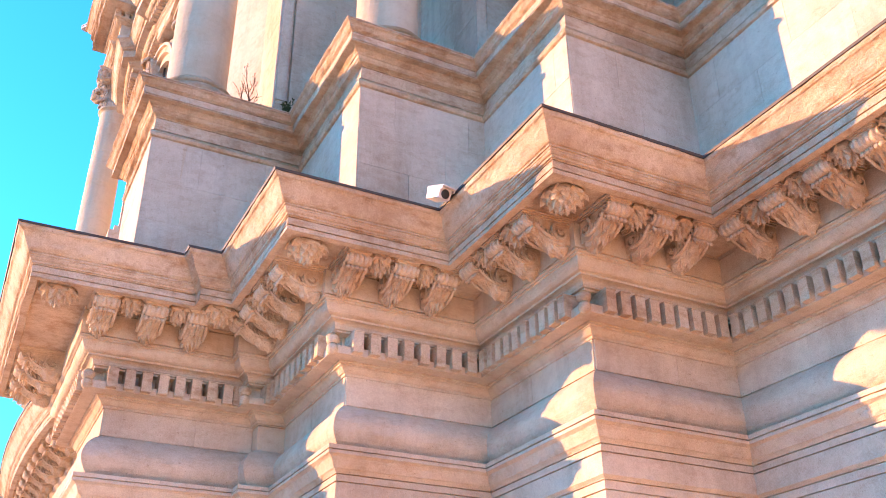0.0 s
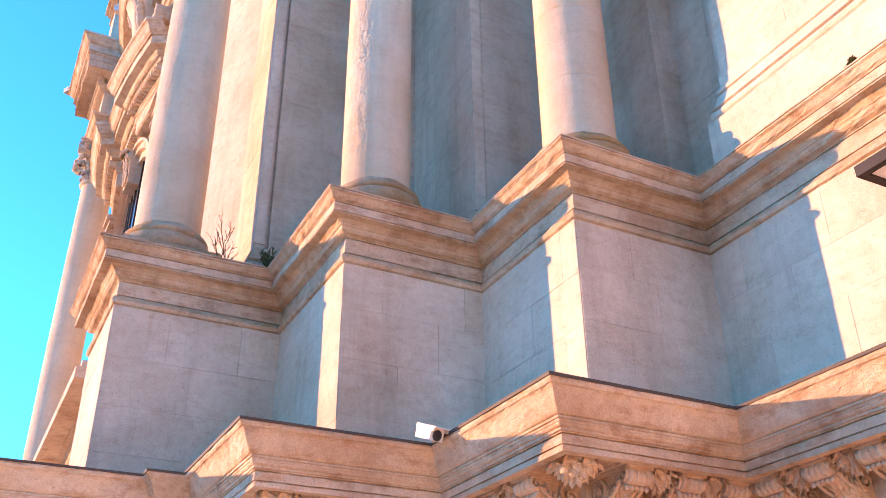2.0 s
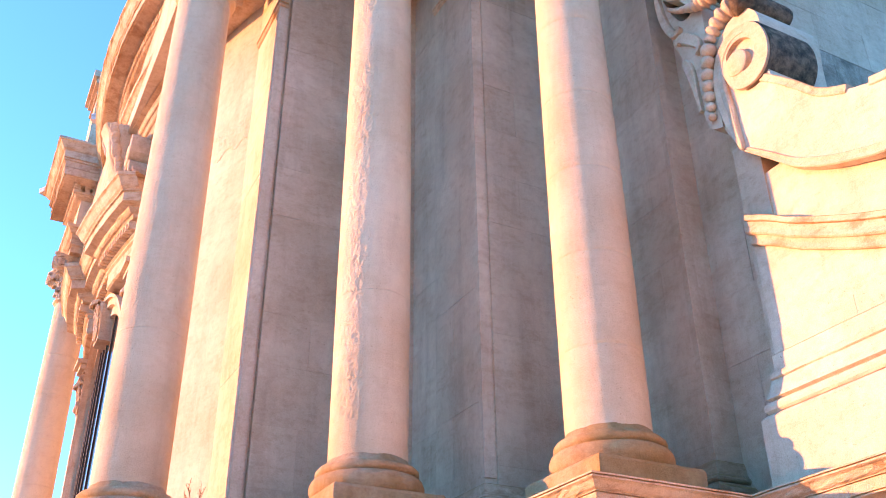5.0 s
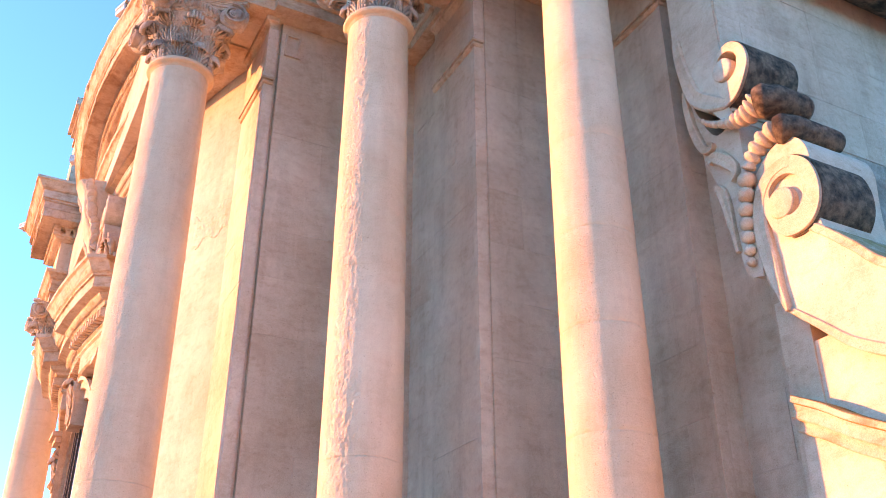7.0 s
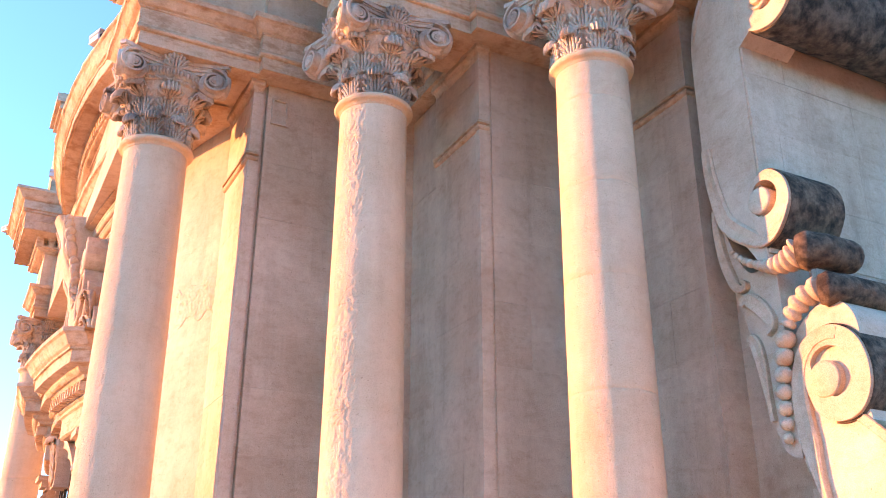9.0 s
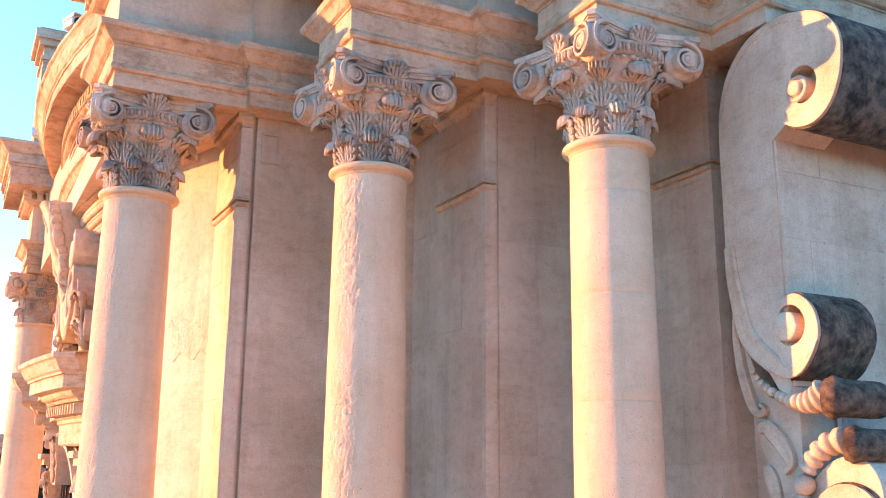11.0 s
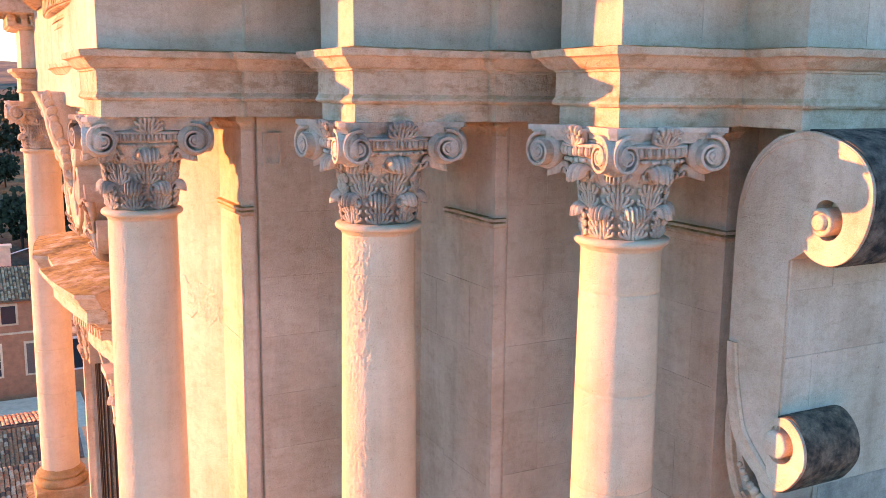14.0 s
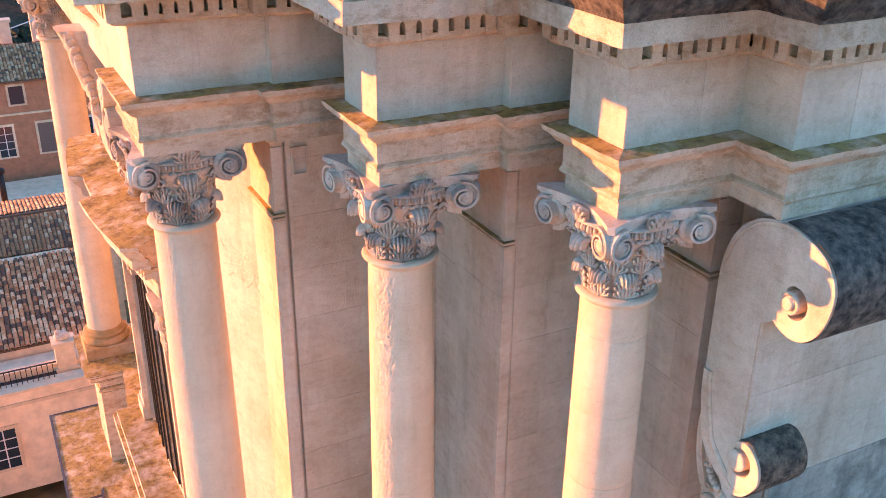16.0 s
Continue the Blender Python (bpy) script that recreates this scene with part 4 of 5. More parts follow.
def scroll_into(prefix, pts, eye, eye_r, x0, deep, width, sense, disc, skin, comma, roll_label):
    """A scroll end: a raised band along the first points (y, z), a flat face with a sunk comma round its eye, and the lichened outside of its roll."""
    band = [(eye[0] - y, z - eye[1]) for y, z in smooth_line(pts, 5)]
    part(prefix + "_scroll", ribbon_into(Shape(), band[:(disc[0] + 3) * 5], width, 0.35, sense, to_front(x0 - 0.006, *eye)), M_CARVE, GREAT)
    loop = band[disc[0] * 5:disc[1] * 5]
    a0, a1, gap = comma
    inner = [(eye_r * math.cos(a), eye_r * math.sin(a)) for a in [radians(a0 + (a1 - a0) * i / 24) for i in range(25)]]
    outer = [((eye_r + gap * math.sin(math.pi * (i / 24) ** 0.8) ** 0.8) * math.cos(a), (eye_r + gap * math.sin(math.pi * (i / 24) ** 0.8) ** 0.8) * math.sin(a)) for i, a in enumerate([radians(a0 + (a1 - a0) * i / 24) for i in range(25)])]
    part(prefix + "_face", plate_into(Shape(), loop, inner + list(reversed(outer))[1:-1], deep - 0.02, 0.16, to_front(x0, *eye)), M_CARVE, GREAT)
    knob = [(eye_r * 0.46, -0.040), (eye_r * 0.55, -0.034), (eye_r * 0.58, 0.03), (eye_r * 0.68, 0.03), (eye_r * 0.70, -0.014)] if deep > 2 else []
    part(prefix + "_eye", Shape().lathe(knob + [(eye_r * 0.90, -0.014), (eye_r * 0.965, -0.008), (eye_r * 0.985, 0.004), (eye_r * 0.985, 0.2)], 28, to_front(x0, *eye)), M_CARVE, GREAT)
    part(prefix + "_roll", ribbon_into(Shape(), band[skin[0] * 5:skin[1] * 5], lambda t: 0.014, deep, -sense, to_front(x0, *eye), 0.03), M_BLACKTOP if deep > 2 else M_DARKTOP, GREAT, roll_label)


scroll_into("upper", [(6.10, 27.72), (6.0, 28.02), (5.78, 28.24), (5.50, 28.33), (5.25, 28.29), (5.05, 28.196), (4.93, 28.04), (4.90, 27.855), (4.95, 27.62), (5.06, 27.45), (5.207, 27.375), (5.38, 27.40), (5.53, 27.52), (5.591, 27.663), (5.549, 27.82), (5.42, 27.90), (5.275, 27.894), (5.15, 27.84), (5.10, 27.72), (5.167, 27.60), (5.27, 27.56), (5.36, 27.60)],
            EYE_U, 0.105, 5.60, 3.6, lambda t: 0.012 + 0.10 * t, -1, (3, 14), (3, 13), (120, -95, 0.085), "long dark lichen-covered stone roll")
scroll_into("middle", [(6.149, 26.60), (6.14, 26.30), (6.063, 25.90), (5.96, 25.73), (5.836, 25.625), (5.72, 25.56), (5.609, 25.522), (5.47, 25.555), (5.367, 25.66), (5.295, 25.80), (5.30, 25.95), (5.36, 26.06), (5.47, 26.135), (5.59, 26.11), (5.67, 26.03), (5.70, 25.94), (5.685, 25.84), (5.63, 25.78)],
            EYE_M, 0.112, 5.58, 0.60, lambda t: 0.10 + 0.09 * math.sin(math.pi * min(1, t * 1.25)) - 0.07 * t, 1, (6, 16), (6, 15), (115, -120, 0.07), "short stone roll with dark lichen")

# the gadrooned swags: a string of beads that swells into a ribbed horn and turns back into a short roll
def tube(path, radius, seg=18):
    """A bent tube along 3D points; radius(t, angle), t from 0 to 1."""
    s, n = Shape(), len(path)
    for i, p in enumerate(path):
        p = Vector(p)
        d = (Vector(path[min(n - 1, i + 1)]) - Vector(path[max(0, i - 1)])).normalized()
        e1 = d.cross(Vector((0.3, -0.45, 0.84))).normalized()
        e2 = d.cross(e1)
        for k in range(seg):
            a = 2 * math.pi * k / seg
            r = radius(i / (n - 1), a)
            s.v.append(tuple(p + e1 * r * math.cos(a) + e2 * r * math.sin(a)))
    s.f = [(j * seg + k, j * seg + (k + 1) % seg, (j + 1) * seg + (k + 1) % seg, (j + 1) * seg + k) for j in range(n - 1) for k in range(seg)]
    s.f += [tuple(reversed(range(seg))), tuple(range((n - 1) * seg, n * seg))]
    s.smooth = [True] * len(s.f)
    return s


def swag(beads, sizes, horn, x0, r0, r1, ribs, roll, deep, label):
    for (y, z), r in zip(beads, sizes):
        part("bead", Shape().ball((0, 0, 0), r, 12, 8, (1.1, 1.0, 0.95)), M_CARVE, GREAT, "", Matrix.Translation((x0, y, z)))
    line = smooth_line([(x0 + 0.015 * i, y, z) for i, (y, z) in enumerate(horn)], 16)
    part("ribbed_horn", tube(line, lambda t, a: (r0 + (r1 - r0) * t) * (1.0 - 0.30 * abs(math.cos(math.pi * ribs * t ** 0.85)) ** 5) * (0.9 + 0.1 * math.cos(2 * a))), M_CARVE, GREAT, "swelling horn carved in ribs")
    y, z = roll
    back = smooth_line([(x0 + 0.01, y + r1 * 0.75, z + 0.01), (x0 + 0.04, y + r1 * 0.35, z + 0.005), (x0 + 0.11, y, z), (x0 + 0.2, y, z), (x0 + deep, y, z)], 8)
    part("short_roll", tube(back, lambda t, a: r1 * (0.95 + 0.16 * math.exp(-((t - 0.22) / 0.10) ** 2) + 0.05 * math.sin(3 * a + 1) * math.exp(-((t - 0.25) / 0.2) ** 2)) * (1 - 0.1 * max(0, (t - 0.94) / 0.06))), M_DARKTOP, GREAT, label)


swag([(5.945, 25.60), (5.905, 25.555), (5.862, 25.512), (5.815, 25.475), (5.765, 25.44)], [0.024, 0.027, 0.030, 0.034, 0.038],
     [(5.72, 25.415), (5.62, 25.37), (5.50, 25.345), (5.39, 25.36), (5.30, 25.41)], 5.60, 0.042, 0.14, 8, (5.19, 25.36), 0.44, "gadrooned stone roll, dark behind")
swag([(5.675, 24.05), (5.668, 24.155), (5.662, 24.27), (5.652, 24.39), (5.636, 24.515), (5.610, 24.645), (5.575, 24.77)], [0.042, 0.052, 0.060, 0.066, 0.071, 0.075, 0.078],
     [(5.55, 24.86), (5.49, 24.95), (5.41, 25.02), (5.32, 25.065), (5.22, 25.08)], 5.65, 0.062, 0.12, 5, (5.11, 25.04), 0.60, "thin stone roll with lichen")

# attic cap: a hanging curve of three courses, turned up at its end
cap_line = smooth_line([(5.48, 22.86), (5.25, 22.74), (5.03, 22.60), (4.70, 22.43), (4.35, 22.27), (3.92, 22.12), (3.2, 22.0), (1.0, 21.97), (-6.0, 21.97)], 5)
for lift, th, out in ((0.0, 0.05, 0.10), (-0.05, 0.12, 0.08), (-0.17, 0.10, 0.045)):
    part("attic_cap", ribbon_into(Shape(), [(-y, z + lift) for y, z in cap_line], lambda t: th, 0.3 + out, -1, to_front(5.70 - out, 0, 0)), M_TRIM, GREAT)
part("attic_panel", Shape().prism([(-y, z - 0.08) for y, z in reversed(cap_line) if y > -5] + [(-5.528, 22.76), (-5.528, 21.78), (5.0, 21.78)], 0.2, to_front(5.702, 0, 0)), M_WALL, GREAT)
part("pier", Shape().box(5.806, 5.36, 20.5, 6.08, 5.66, 23.7), M_WALL, GREAT)

# lower scroll with its ramp
scroll_into("lower", [(5.43, 23.52), (5.52, 23.74), (5.59, 23.98), (5.615, 24.22), (5.60, 24.44), (5.53, 24.62), (5.40, 24.745), (5.24, 24.785), (5.09, 24.745), (4.97, 24.63), (4.915, 24.45), (4.93, 24.27), (5.02, 24.14), (5.15, 24.09), (5.29, 24.11), (5.39, 24.19), (5.44, 24.31), (5.425, 24.43)],
            EYE_L, 0.135, 5.66, 0.60, lambda t: 0.02 + 0.16 * min(1, t * 4) * (1 - 0.45 * t), -1, (5, 16), (5, 14), (140, -75, 0.11), "thick stone roll with dark lichen")
ramp_yz = smooth_line([(5.42, 23.54), (5.21, 23.33), (4.95, 23.08), (4.65, 22.91), (4.40, 22.81), (4.18, 22.74), (3.8, 22.69), (3.2, 22.69), (2.0, 22.88), (0.0, 23.5)], 5)
ramp_top = smooth_line([(0.0, 24.5), (2.0, 23.75), (3.2, 23.40), (3.9, 23.30), (4.48, 23.50), (4.74, 23.77), (4.87, 23.90), (4.99, 24.08), (5.0, 24.4), (4.985, 24.756), (5.10, 24.94), (5.32, 24.955), (5.54, 24.80), (5.65, 24.58), (5.68, 24.3), (5.64, 23.98), (5.54, 23.72)], 5)
part("ramp", Shape().prism([(-y, z) for y, z in ramp_yz + ramp_top], 0.75, to_front(5.71, 0, 0)), M_WALL, GREAT, "sunlit curved stone ramp of big blocks")
edge = smooth_line([(5.44, 23.53), (5.21, 23.31), (4.95, 23.06), (4.65, 22.89), (4.40, 22.79), (4.18, 22.72), (3.8, 22.67), (3.2, 22.67), (2.0, 22.86), (0.0, 23.48)], 5)
part("ramp_edge", ribbon_into(Shape(), [(-y, z) for y, z in edge], lambda t: 0.04 + 0.05 * min(1, t * 4), 0.1, 1, to_front(5.69, 0, 0)), M_CARVE, GREAT)
for y0, y1 in ((5.06, 4.22), (4.18, 3.0), (2.96, 1.2)):
    line = [p for p in smooth_line([(1.2, 24.05), (2.0, 23.76), (3.2, 23.41), (3.9, 23.31), (4.47, 23.51), (4.74, 23.78), (4.90, 23.95), (5.06, 24.10)], 6) if y1 <= p[0] <= y0]
    part("coping", ribbon_into(Shape(), [(-y, z + 0.035) for y, z in reversed(line)], lambda t: 0.075, 0.85, -1, to_front(5.69, 0, 0)), M_DARKTOP if y0 < 3 else M_TRIM, GREAT)
# plant-like lobes between the scrolls and the pier: comma shapes with round heads
for pts, w0, x0 in (([(6.16, 26.05), (6.17, 25.854), (6.137, 25.575), (6.06, 25.348), (5.98, 25.265), (5.90, 25.27), (5.88, 25.33), (5.93, 25.37)], 0.085, 5.63),
                    ([(5.995, 25.187), (5.93, 25.235), (5.84, 25.22), (5.74, 25.13), (5.66, 25.0), (5.66, 24.90), (5.73, 24.84)], 0.13, 5.63),
                    ([(5.95, 24.90), (5.89, 24.90), (5.83, 24.82), (5.80, 24.65), (5.795, 24.448), (5.78, 24.2)], 0.11, 5.64)):
    part("tendril", ribbon_into(Shape(), [(-y, z) for y, z in smooth_line(pts, 5)], lambda t: w0 * (0.35 + 0.65 * math.sin(math.pi * min(1, t + 0.1))), 0.3, -1 if pts[0][1] < 25.5 else 1, to_front(x0, 0, 0)), M_CARVE, GREAT)
part("lobe_ground", Shape().prism([(-y, z) for y, z in smooth_line([(5.60, 25.45), (5.85, 25.40), (6.0, 25.62), (6.12, 25.95), (6.15, 25.7), (6.05, 25.30), (5.93, 24.90), (5.84, 24.45), (5.76, 24.0), (5.60, 23.9)], 4)], 0.40, to_front(5.685, 0, 0)), M_WALL, GREAT)


# ---------------------------------------------------------------- bowed middle bay: window with broken pediment and cartouche
def bow_x(y, x_end=2.62, y_end=10.45, sag=0.80):
    q = (y - AXIS) / (AXIS - y_end)
    return x_end - sag * (1 - q * q)


WIN = thing("window_1", "tall arched church window with carved surround and broken pediment", "window", kind="structure")
ym = AXIS
OPEN, SPRING = 1.45, 23.75
xw = bow_x(ym) - 0.02


def bent(outline, d0, d1, n=1):
    """A flat ring between two outlines of equal length, laid on the bowed wall, from d0 to d1 in front of it."""
    (o, q), s2 = outline, Shape()
    k = len(o)
    v = []
    for line, d in ((o, d0), (o, d1), (q, d1), (q, d0)):
        v += [(bow_x(y) - d, y, z) for y, z in line]
    s2.add(v, [(a * k + i, a * k + i + 1, ((a + 1) % 4) * k + i + 1, ((a + 1) % 4) * k + i) for a in range(4) for i in range(k - 1)])
    return s2


def eroded(u, v):
    """A weather-eaten patch of the bowed wall: ragged outline, deep little hollows."""
    y, z = 10.50 + 0.98 * u, 25.98 + 0.50 * v
    edge = min(1.0, 5 * u, 5 * (1 - u), 4 * v, 4 * (1 - v)) + 0.7 * noise.noise((y * 5, z * 5, 4))
    bite = noise.noise((y * 22, z * 15, 1)) + 0.8 * noise.noise((y * 48, z * 34, 7))
    lift = -0.02 if edge < 0.35 else 0.006 + 0.009 * max(-1.2, min(0.8, bite))
    return (bow_x(y) - lift, y, z)


part("eroded_stone", Shape().grid(eroded, 90, 54), M_WALL, wall_up, "weather-eaten rusty patch of stone")


def arch_line(r, rise, base=20.7):
    return [(ym - r, base), (ym - r, 22.0), (ym - r, SPRING)] + [(ym - r * math.cos(a), SPRING + rise * math.sin(a)) for a in [math.pi * i / 24 for i in range(1, 24)]] + [(ym + r, SPRING), (ym + r, 22.0), (ym + r, base)]


def arch_z(y):
    q = min(1, abs(y - ym) / OPEN)
    return SPRING + 0.86 * OPEN * math.sqrt(1 - q * q)


cols = [ym - OPEN + 2 * OPEN * k / 28 for k in range(29)]
part("pane", Shape().grid(lambda u, v: (bow_x(cols[round(u * 28)]) - 0.03, cols[round(u * 28)], 20.8 + (arch_z(cols[round(u * 28)]) - 20.8) * v), 28, 1, None, False,
                          lambda u, v: (bow_x(cols[round(u * 28)]) - 0.005, cols[round(u * 28)], 20.8 + (arch_z(cols[round(u * 28)]) - 20.8) * v)), M_GLASS_DARK, WIN, "dark leaded glass")
for k in range(-3, 4):
    y = ym + 0.4 * k
    part("glazing_bar", Shape().box(bow_x(y) - 0.05, y - 0.014, 20.8, bow_x(y) - 0.02, y + 0.014, arch_z(y)), M_IRON, WIN)
for name, r0, r1, d0, d1 in (("window_frame", 1.45, 1.60, -0.30, 0.10), ("archivolt", 1.60, 1.72, -0.1, 0.17), ("archivolt", 1.72, 1.78, -0.1, 0.22), ("archivolt", 1.78, 1.86, -0.1, 0.13)):
    part(name, bent((arch_line(r0, r0 * 0.86), arch_line(r1, r1 * 0.86)), d0, d1), M_CARVE, WIN)
for sy in (-1, 1):
    yj = ym + sy * 2.02
    xj = bow_x(yj)
    # jamb pilaster with a sunk field
    j = Shape()
    for d, w in ((0.16, 0.20), (0.20, 0.12), (0.245, 0.055)):
        j.box(xj - d, yj - w, 20.95, xj + 0.3, yj + w, 24.05)
    j.box(xj - 0.30, yj - 0.26, 20.54, xj + 0.3, yj + 0.26, 20.85).box(xj - 0.26, yj - 0.23, 20.85, xj + 0.3, yj + 0.23, 20.95)
    part("jamb", j, M_CARVE, WIN)
    # console on it: leaf and scrolls under a small block
    con = Shape()
    con.box(xj - 0.24, yj - 0.19, 24.05, xj + 0.25, yj + 0.19, 24.95).box(xj - 0.42, yj - 0.24, 24.95, xj + 0.25, yj + 0.24, 25.03).box(xj - 0.36, yj - 0.21, 24.86, xj + 0.25, yj + 0.21, 24.95)
    for dz, r in ((24.70, 0.16), (24.25, 0.10)):
        for side_y, turn_y in ((yj - 0.20, 1), (yj + 0.20, -1)):
            ribbon_into(con, spiral_pts(r, radians(100), -1, 0.13, 0.14, 0.3), lambda t: r * 0.3 * (1 - 0.5 * t), 0.40 * turn_y, -1, Matrix(((1, 0, 0, xj - 0.26), (0, 0, 1, side_y), (0, 1, 0, dz), (0, 0, 0, 1))))
    con.add(acanthus(0.36, 0.50, 0.12, 0.05).v, acanthus(0.36, 0.50, 0.12, 0.05).f, True, Matrix.Translation((xj - 0.24, yj, 24.10)) @ Matrix.Rotation(math.pi / 2, 4, "Z"))
    leaf = acanthus(0.30, 0.42, 0.08, 0.03)
    for qy, turn in ((yj - 0.19, math.pi), (yj + 0.19, 0.0)):
        con.add(leaf.v, leaf.f, True, Matrix.Translation((xj - 0.12, qy, 24.12)) @ Matrix.Rotation(turn, 4, "Z"))
    part("console", con, M_CARVE, WIN)


def hood_path():
    """The hood follows the bow and breaks forward over the two jambs."""
    out = []
    for k in range(45):
        y = ym + 2.42 - 4.84 * k / 44
        out.append((bow_x(y) - (0.30 if 0.80 < abs(y - ym) < 2.30 else 0.10), y))
    return out


hood = [(0.0, 25.10), (0.03, 25.12), (0.03, 25.36), (0.06, 25.38), (0.06, 25.42), (0.09, 25.44), (0.09, 25.60), (0.17, 25.61), (0.19, 25.64)] + curve_pts((0.20, 25.65), (0.28, 25.73), "ovolo", 4) + [(0.30, 25.735), (0.40, 25.75), (0.40, 25.90), (0.43, 25.905), (0.43, 25.93)] + curve_pts((0.44, 25.94), (0.55, 26.08), "cyma", 5) + [(0.56, 26.085), (0.56, 26.14), (0.0, 26.24)]
part("hood_cornice", sweep(hood_path(), hood, -0.35, 0.008, 0.06), M_TRIM, WIN, "bowed cornice over the window, mossy on top")
DENT_BAY = Shape().box(-0.10, -0.036, 0.0, 0.1, 0.036, 0.12).mesh("dentil_bay", M_TRIM)
for k in range(42):
    y = ym - 2.34 + 0.114 * k
    part("dentil", DENT_BAY, None, WIN, "", Matrix.Translation((bow_x(y) - (0.40 if 0.80 < abs(y - ym) < 2.30 else 0.20), y, 25.465)))
part("window_sill", Shape().box(xw - 0.62, ym - 2.4, 20.3, xw + 0.8, ym + 2.4, 20.46).box(xw - 0.55, ym - 2.35, 20.46, xw + 0.8, ym + 2.35, 20.56), M_TRIM, WIN)
key = Shape()
key.add(acanthus(0.42, 0.62, 0.14, 0.06).v, acanthus(0.42, 0.62, 0.14, 0.06).f, True, Matrix.Translation((bow_x(ym) - 0.22, ym, 24.62)) @ Matrix.Rotation(math.pi / 2, 4, "Z"))
key.box(bow_x(ym) - 0.22, ym - 0.2, 24.6, bow_x(ym) + 0.2, ym + 0.2, 25.3)
part("carved_key", key, M_CARVE, WIN)

CART_LEAF = acanthus(0.46, 0.42, 0.15, 0.08).mesh("leaf", M_CARVE)


def canopy(a, v):
    """The carved drapery over the shield, at the angle a from its middle and the height v: flaring towards its top, with soft folds."""
    deep, wide = 0.36 + 0.44 * v ** 1.25, 0.24 + 0.06 * v
    fold = 0.022 * math.sin(13 * v + 2.2 * a) * math.cos(a) + 0.035 * noise.noise((a * 1.6, v * 5, 2))
    c, q = max(0.0, math.cos(a)) ** 0.42, math.copysign(abs(math.sin(a)) ** 0.42, a)
    return (1.87 - (deep + fold) * c, AXIS + (wide + fold) * q, 27.0 + 1.54 * v - 0.10 * c * (1 - v))


def canopy_shape():
    s = Shape().grid(lambda u, v: canopy(math.pi * (u - 0.5), v), 48, 30)
    return s.add([canopy(math.pi * (i / 48 - 0.5), 1.0) for i in range(49)], [tuple(range(49))])


def fringe(side):
    """Ragged leaves along one front corner of the drapery."""
    s, rng = Shape(), random.Random(5 + int(side))
    for lead, r in ((0.74, 0.034), (0.98, 0.026)):
        line = []
        for i in range(41):
            v = 0.01 + 0.97 * i / 40
            p = Vector(canopy(side * (lead + 0.10 * noise.noise((v * 9, lead * 7, 1))), v))
            line.append(p + Vector((-0.012 - 0.05 * abs(noise.noise((v * 7, lead, 3))), 0, 0)))
        strand_into(s, line, r, r * 0.8, 7)
    # blunt lobes that turn out from the corner
    for i in range(15):
        v = 0.03 + 0.93 * i / 14
        p = canopy(side * 0.84, v)
        m = Matrix.Translation(p) @ Matrix.Rotation(rng.uniform(-0.9, 0.9), 4, "X") @ Matrix.Rotation(rng.uniform(-0.5, 0.5), 4, "Y")
        s.ball((0, 0, 0), 0.075 + 0.03 * rng.random(), 8, 6, (0.85, 0.42, 1.1), m)
    return s


CART = thing("cartouche", "sunlit carved cartouche with scrolls, shells and leaves", "carving", at=(0, 0, 0))
part("shield", Shape().ball((0, 0, 0), 0.62, 20, 12, (0.16, 0.8, 1.0), Matrix.Translation((bow_x(ym) - 0.25, ym, 27.2))), M_CARVE, CART)
for sy in (-1, 1):
    for dy, zz, r, dx in ((0.78, 26.95, 0.42, 0.32), (0.62, 27.75, 0.34, 0.38), (1.15, 26.6, 0.30, 0.25)):
        y = ym + sy * dy
        part("scroll", ribbon_into(Shape(), [(-sy * a, b) for a, b in spiral_pts(r, radians(60), -1, 0.13, 0.15, 0.35)], lambda t: r * 0.36 * (1 - 0.5 * t), 0.55, sy, to_front(bow_x(y) - dx + 0.02, y, zz)), M_CARVE, CART)
    for k in range(2):
        y = ym + sy * (1.24 - 0.10 * k)
        part("leaf", CART_LEAF, None, CART, "", Matrix.Translation((bow_x(y) - 0.16 - 0.03 * k, y, 26.30 + 0.36 * k)) @ Matrix.Rotation(radians(sy * (22 - 10 * k)), 4, "X") @ Matrix.Rotation(radians(90 + sy * (35 - 6 * k)), 4, "Z"))
    part("leaf_fringe", fringe(sy), M_CARVE, CART, "ragged carved leaves along the drapery")
    y = ym + sy * 0.62
    ring = [(0.36 * math.cos(a), 0.44 * math.sin(a)) for a in [2 * math.pi * i / 28 for i in range(29)]]
    part("scroll_ring", ribbon_into(Shape(), ring, lambda t: 0.11, 0.4, 1, to_front(bow_x(y) - 0.34, y, 27.15)), M_CARVE, CART)
part("drapery", canopy_shape(), M_CARVE, CART, "smooth flaring stone drapery")


# ---------------------------------------------------------------- small things on the church
def security_camera(at, heading, label, box=True):
    c = thing("security_camera", label, "camera", group="cameras on the cornices", at=at)
    c.rotation_euler = (0, 0, radians(heading))
    s = Shape()
    s.prism([(-0.075, 0.0), (0.075, 0.0), (0.08, 0.02), (0.08, 0.11), (0.06, 0.13), (-0.06, 0.13), (-0.08, 0.11), (-0.08, 0.02)], 0.24, Matrix(((1, 0, 0, 0), (0, 0, -1, 0.12), (0, 1, 0, 0.03), (0, 0, 0, 1))))
    part("housing", s, M_WHITE, c)
    part("sun_hood", Shape().box(-0.09, -0.19, 0.155, 0.09, 0.12, 0.168).box(-0.09, -0.17, 0.12, -0.083, 0.12, 0.156).box(0.083, -0.17, 0.12, 0.09, 0.12, 0.156), M_WHITE, c)
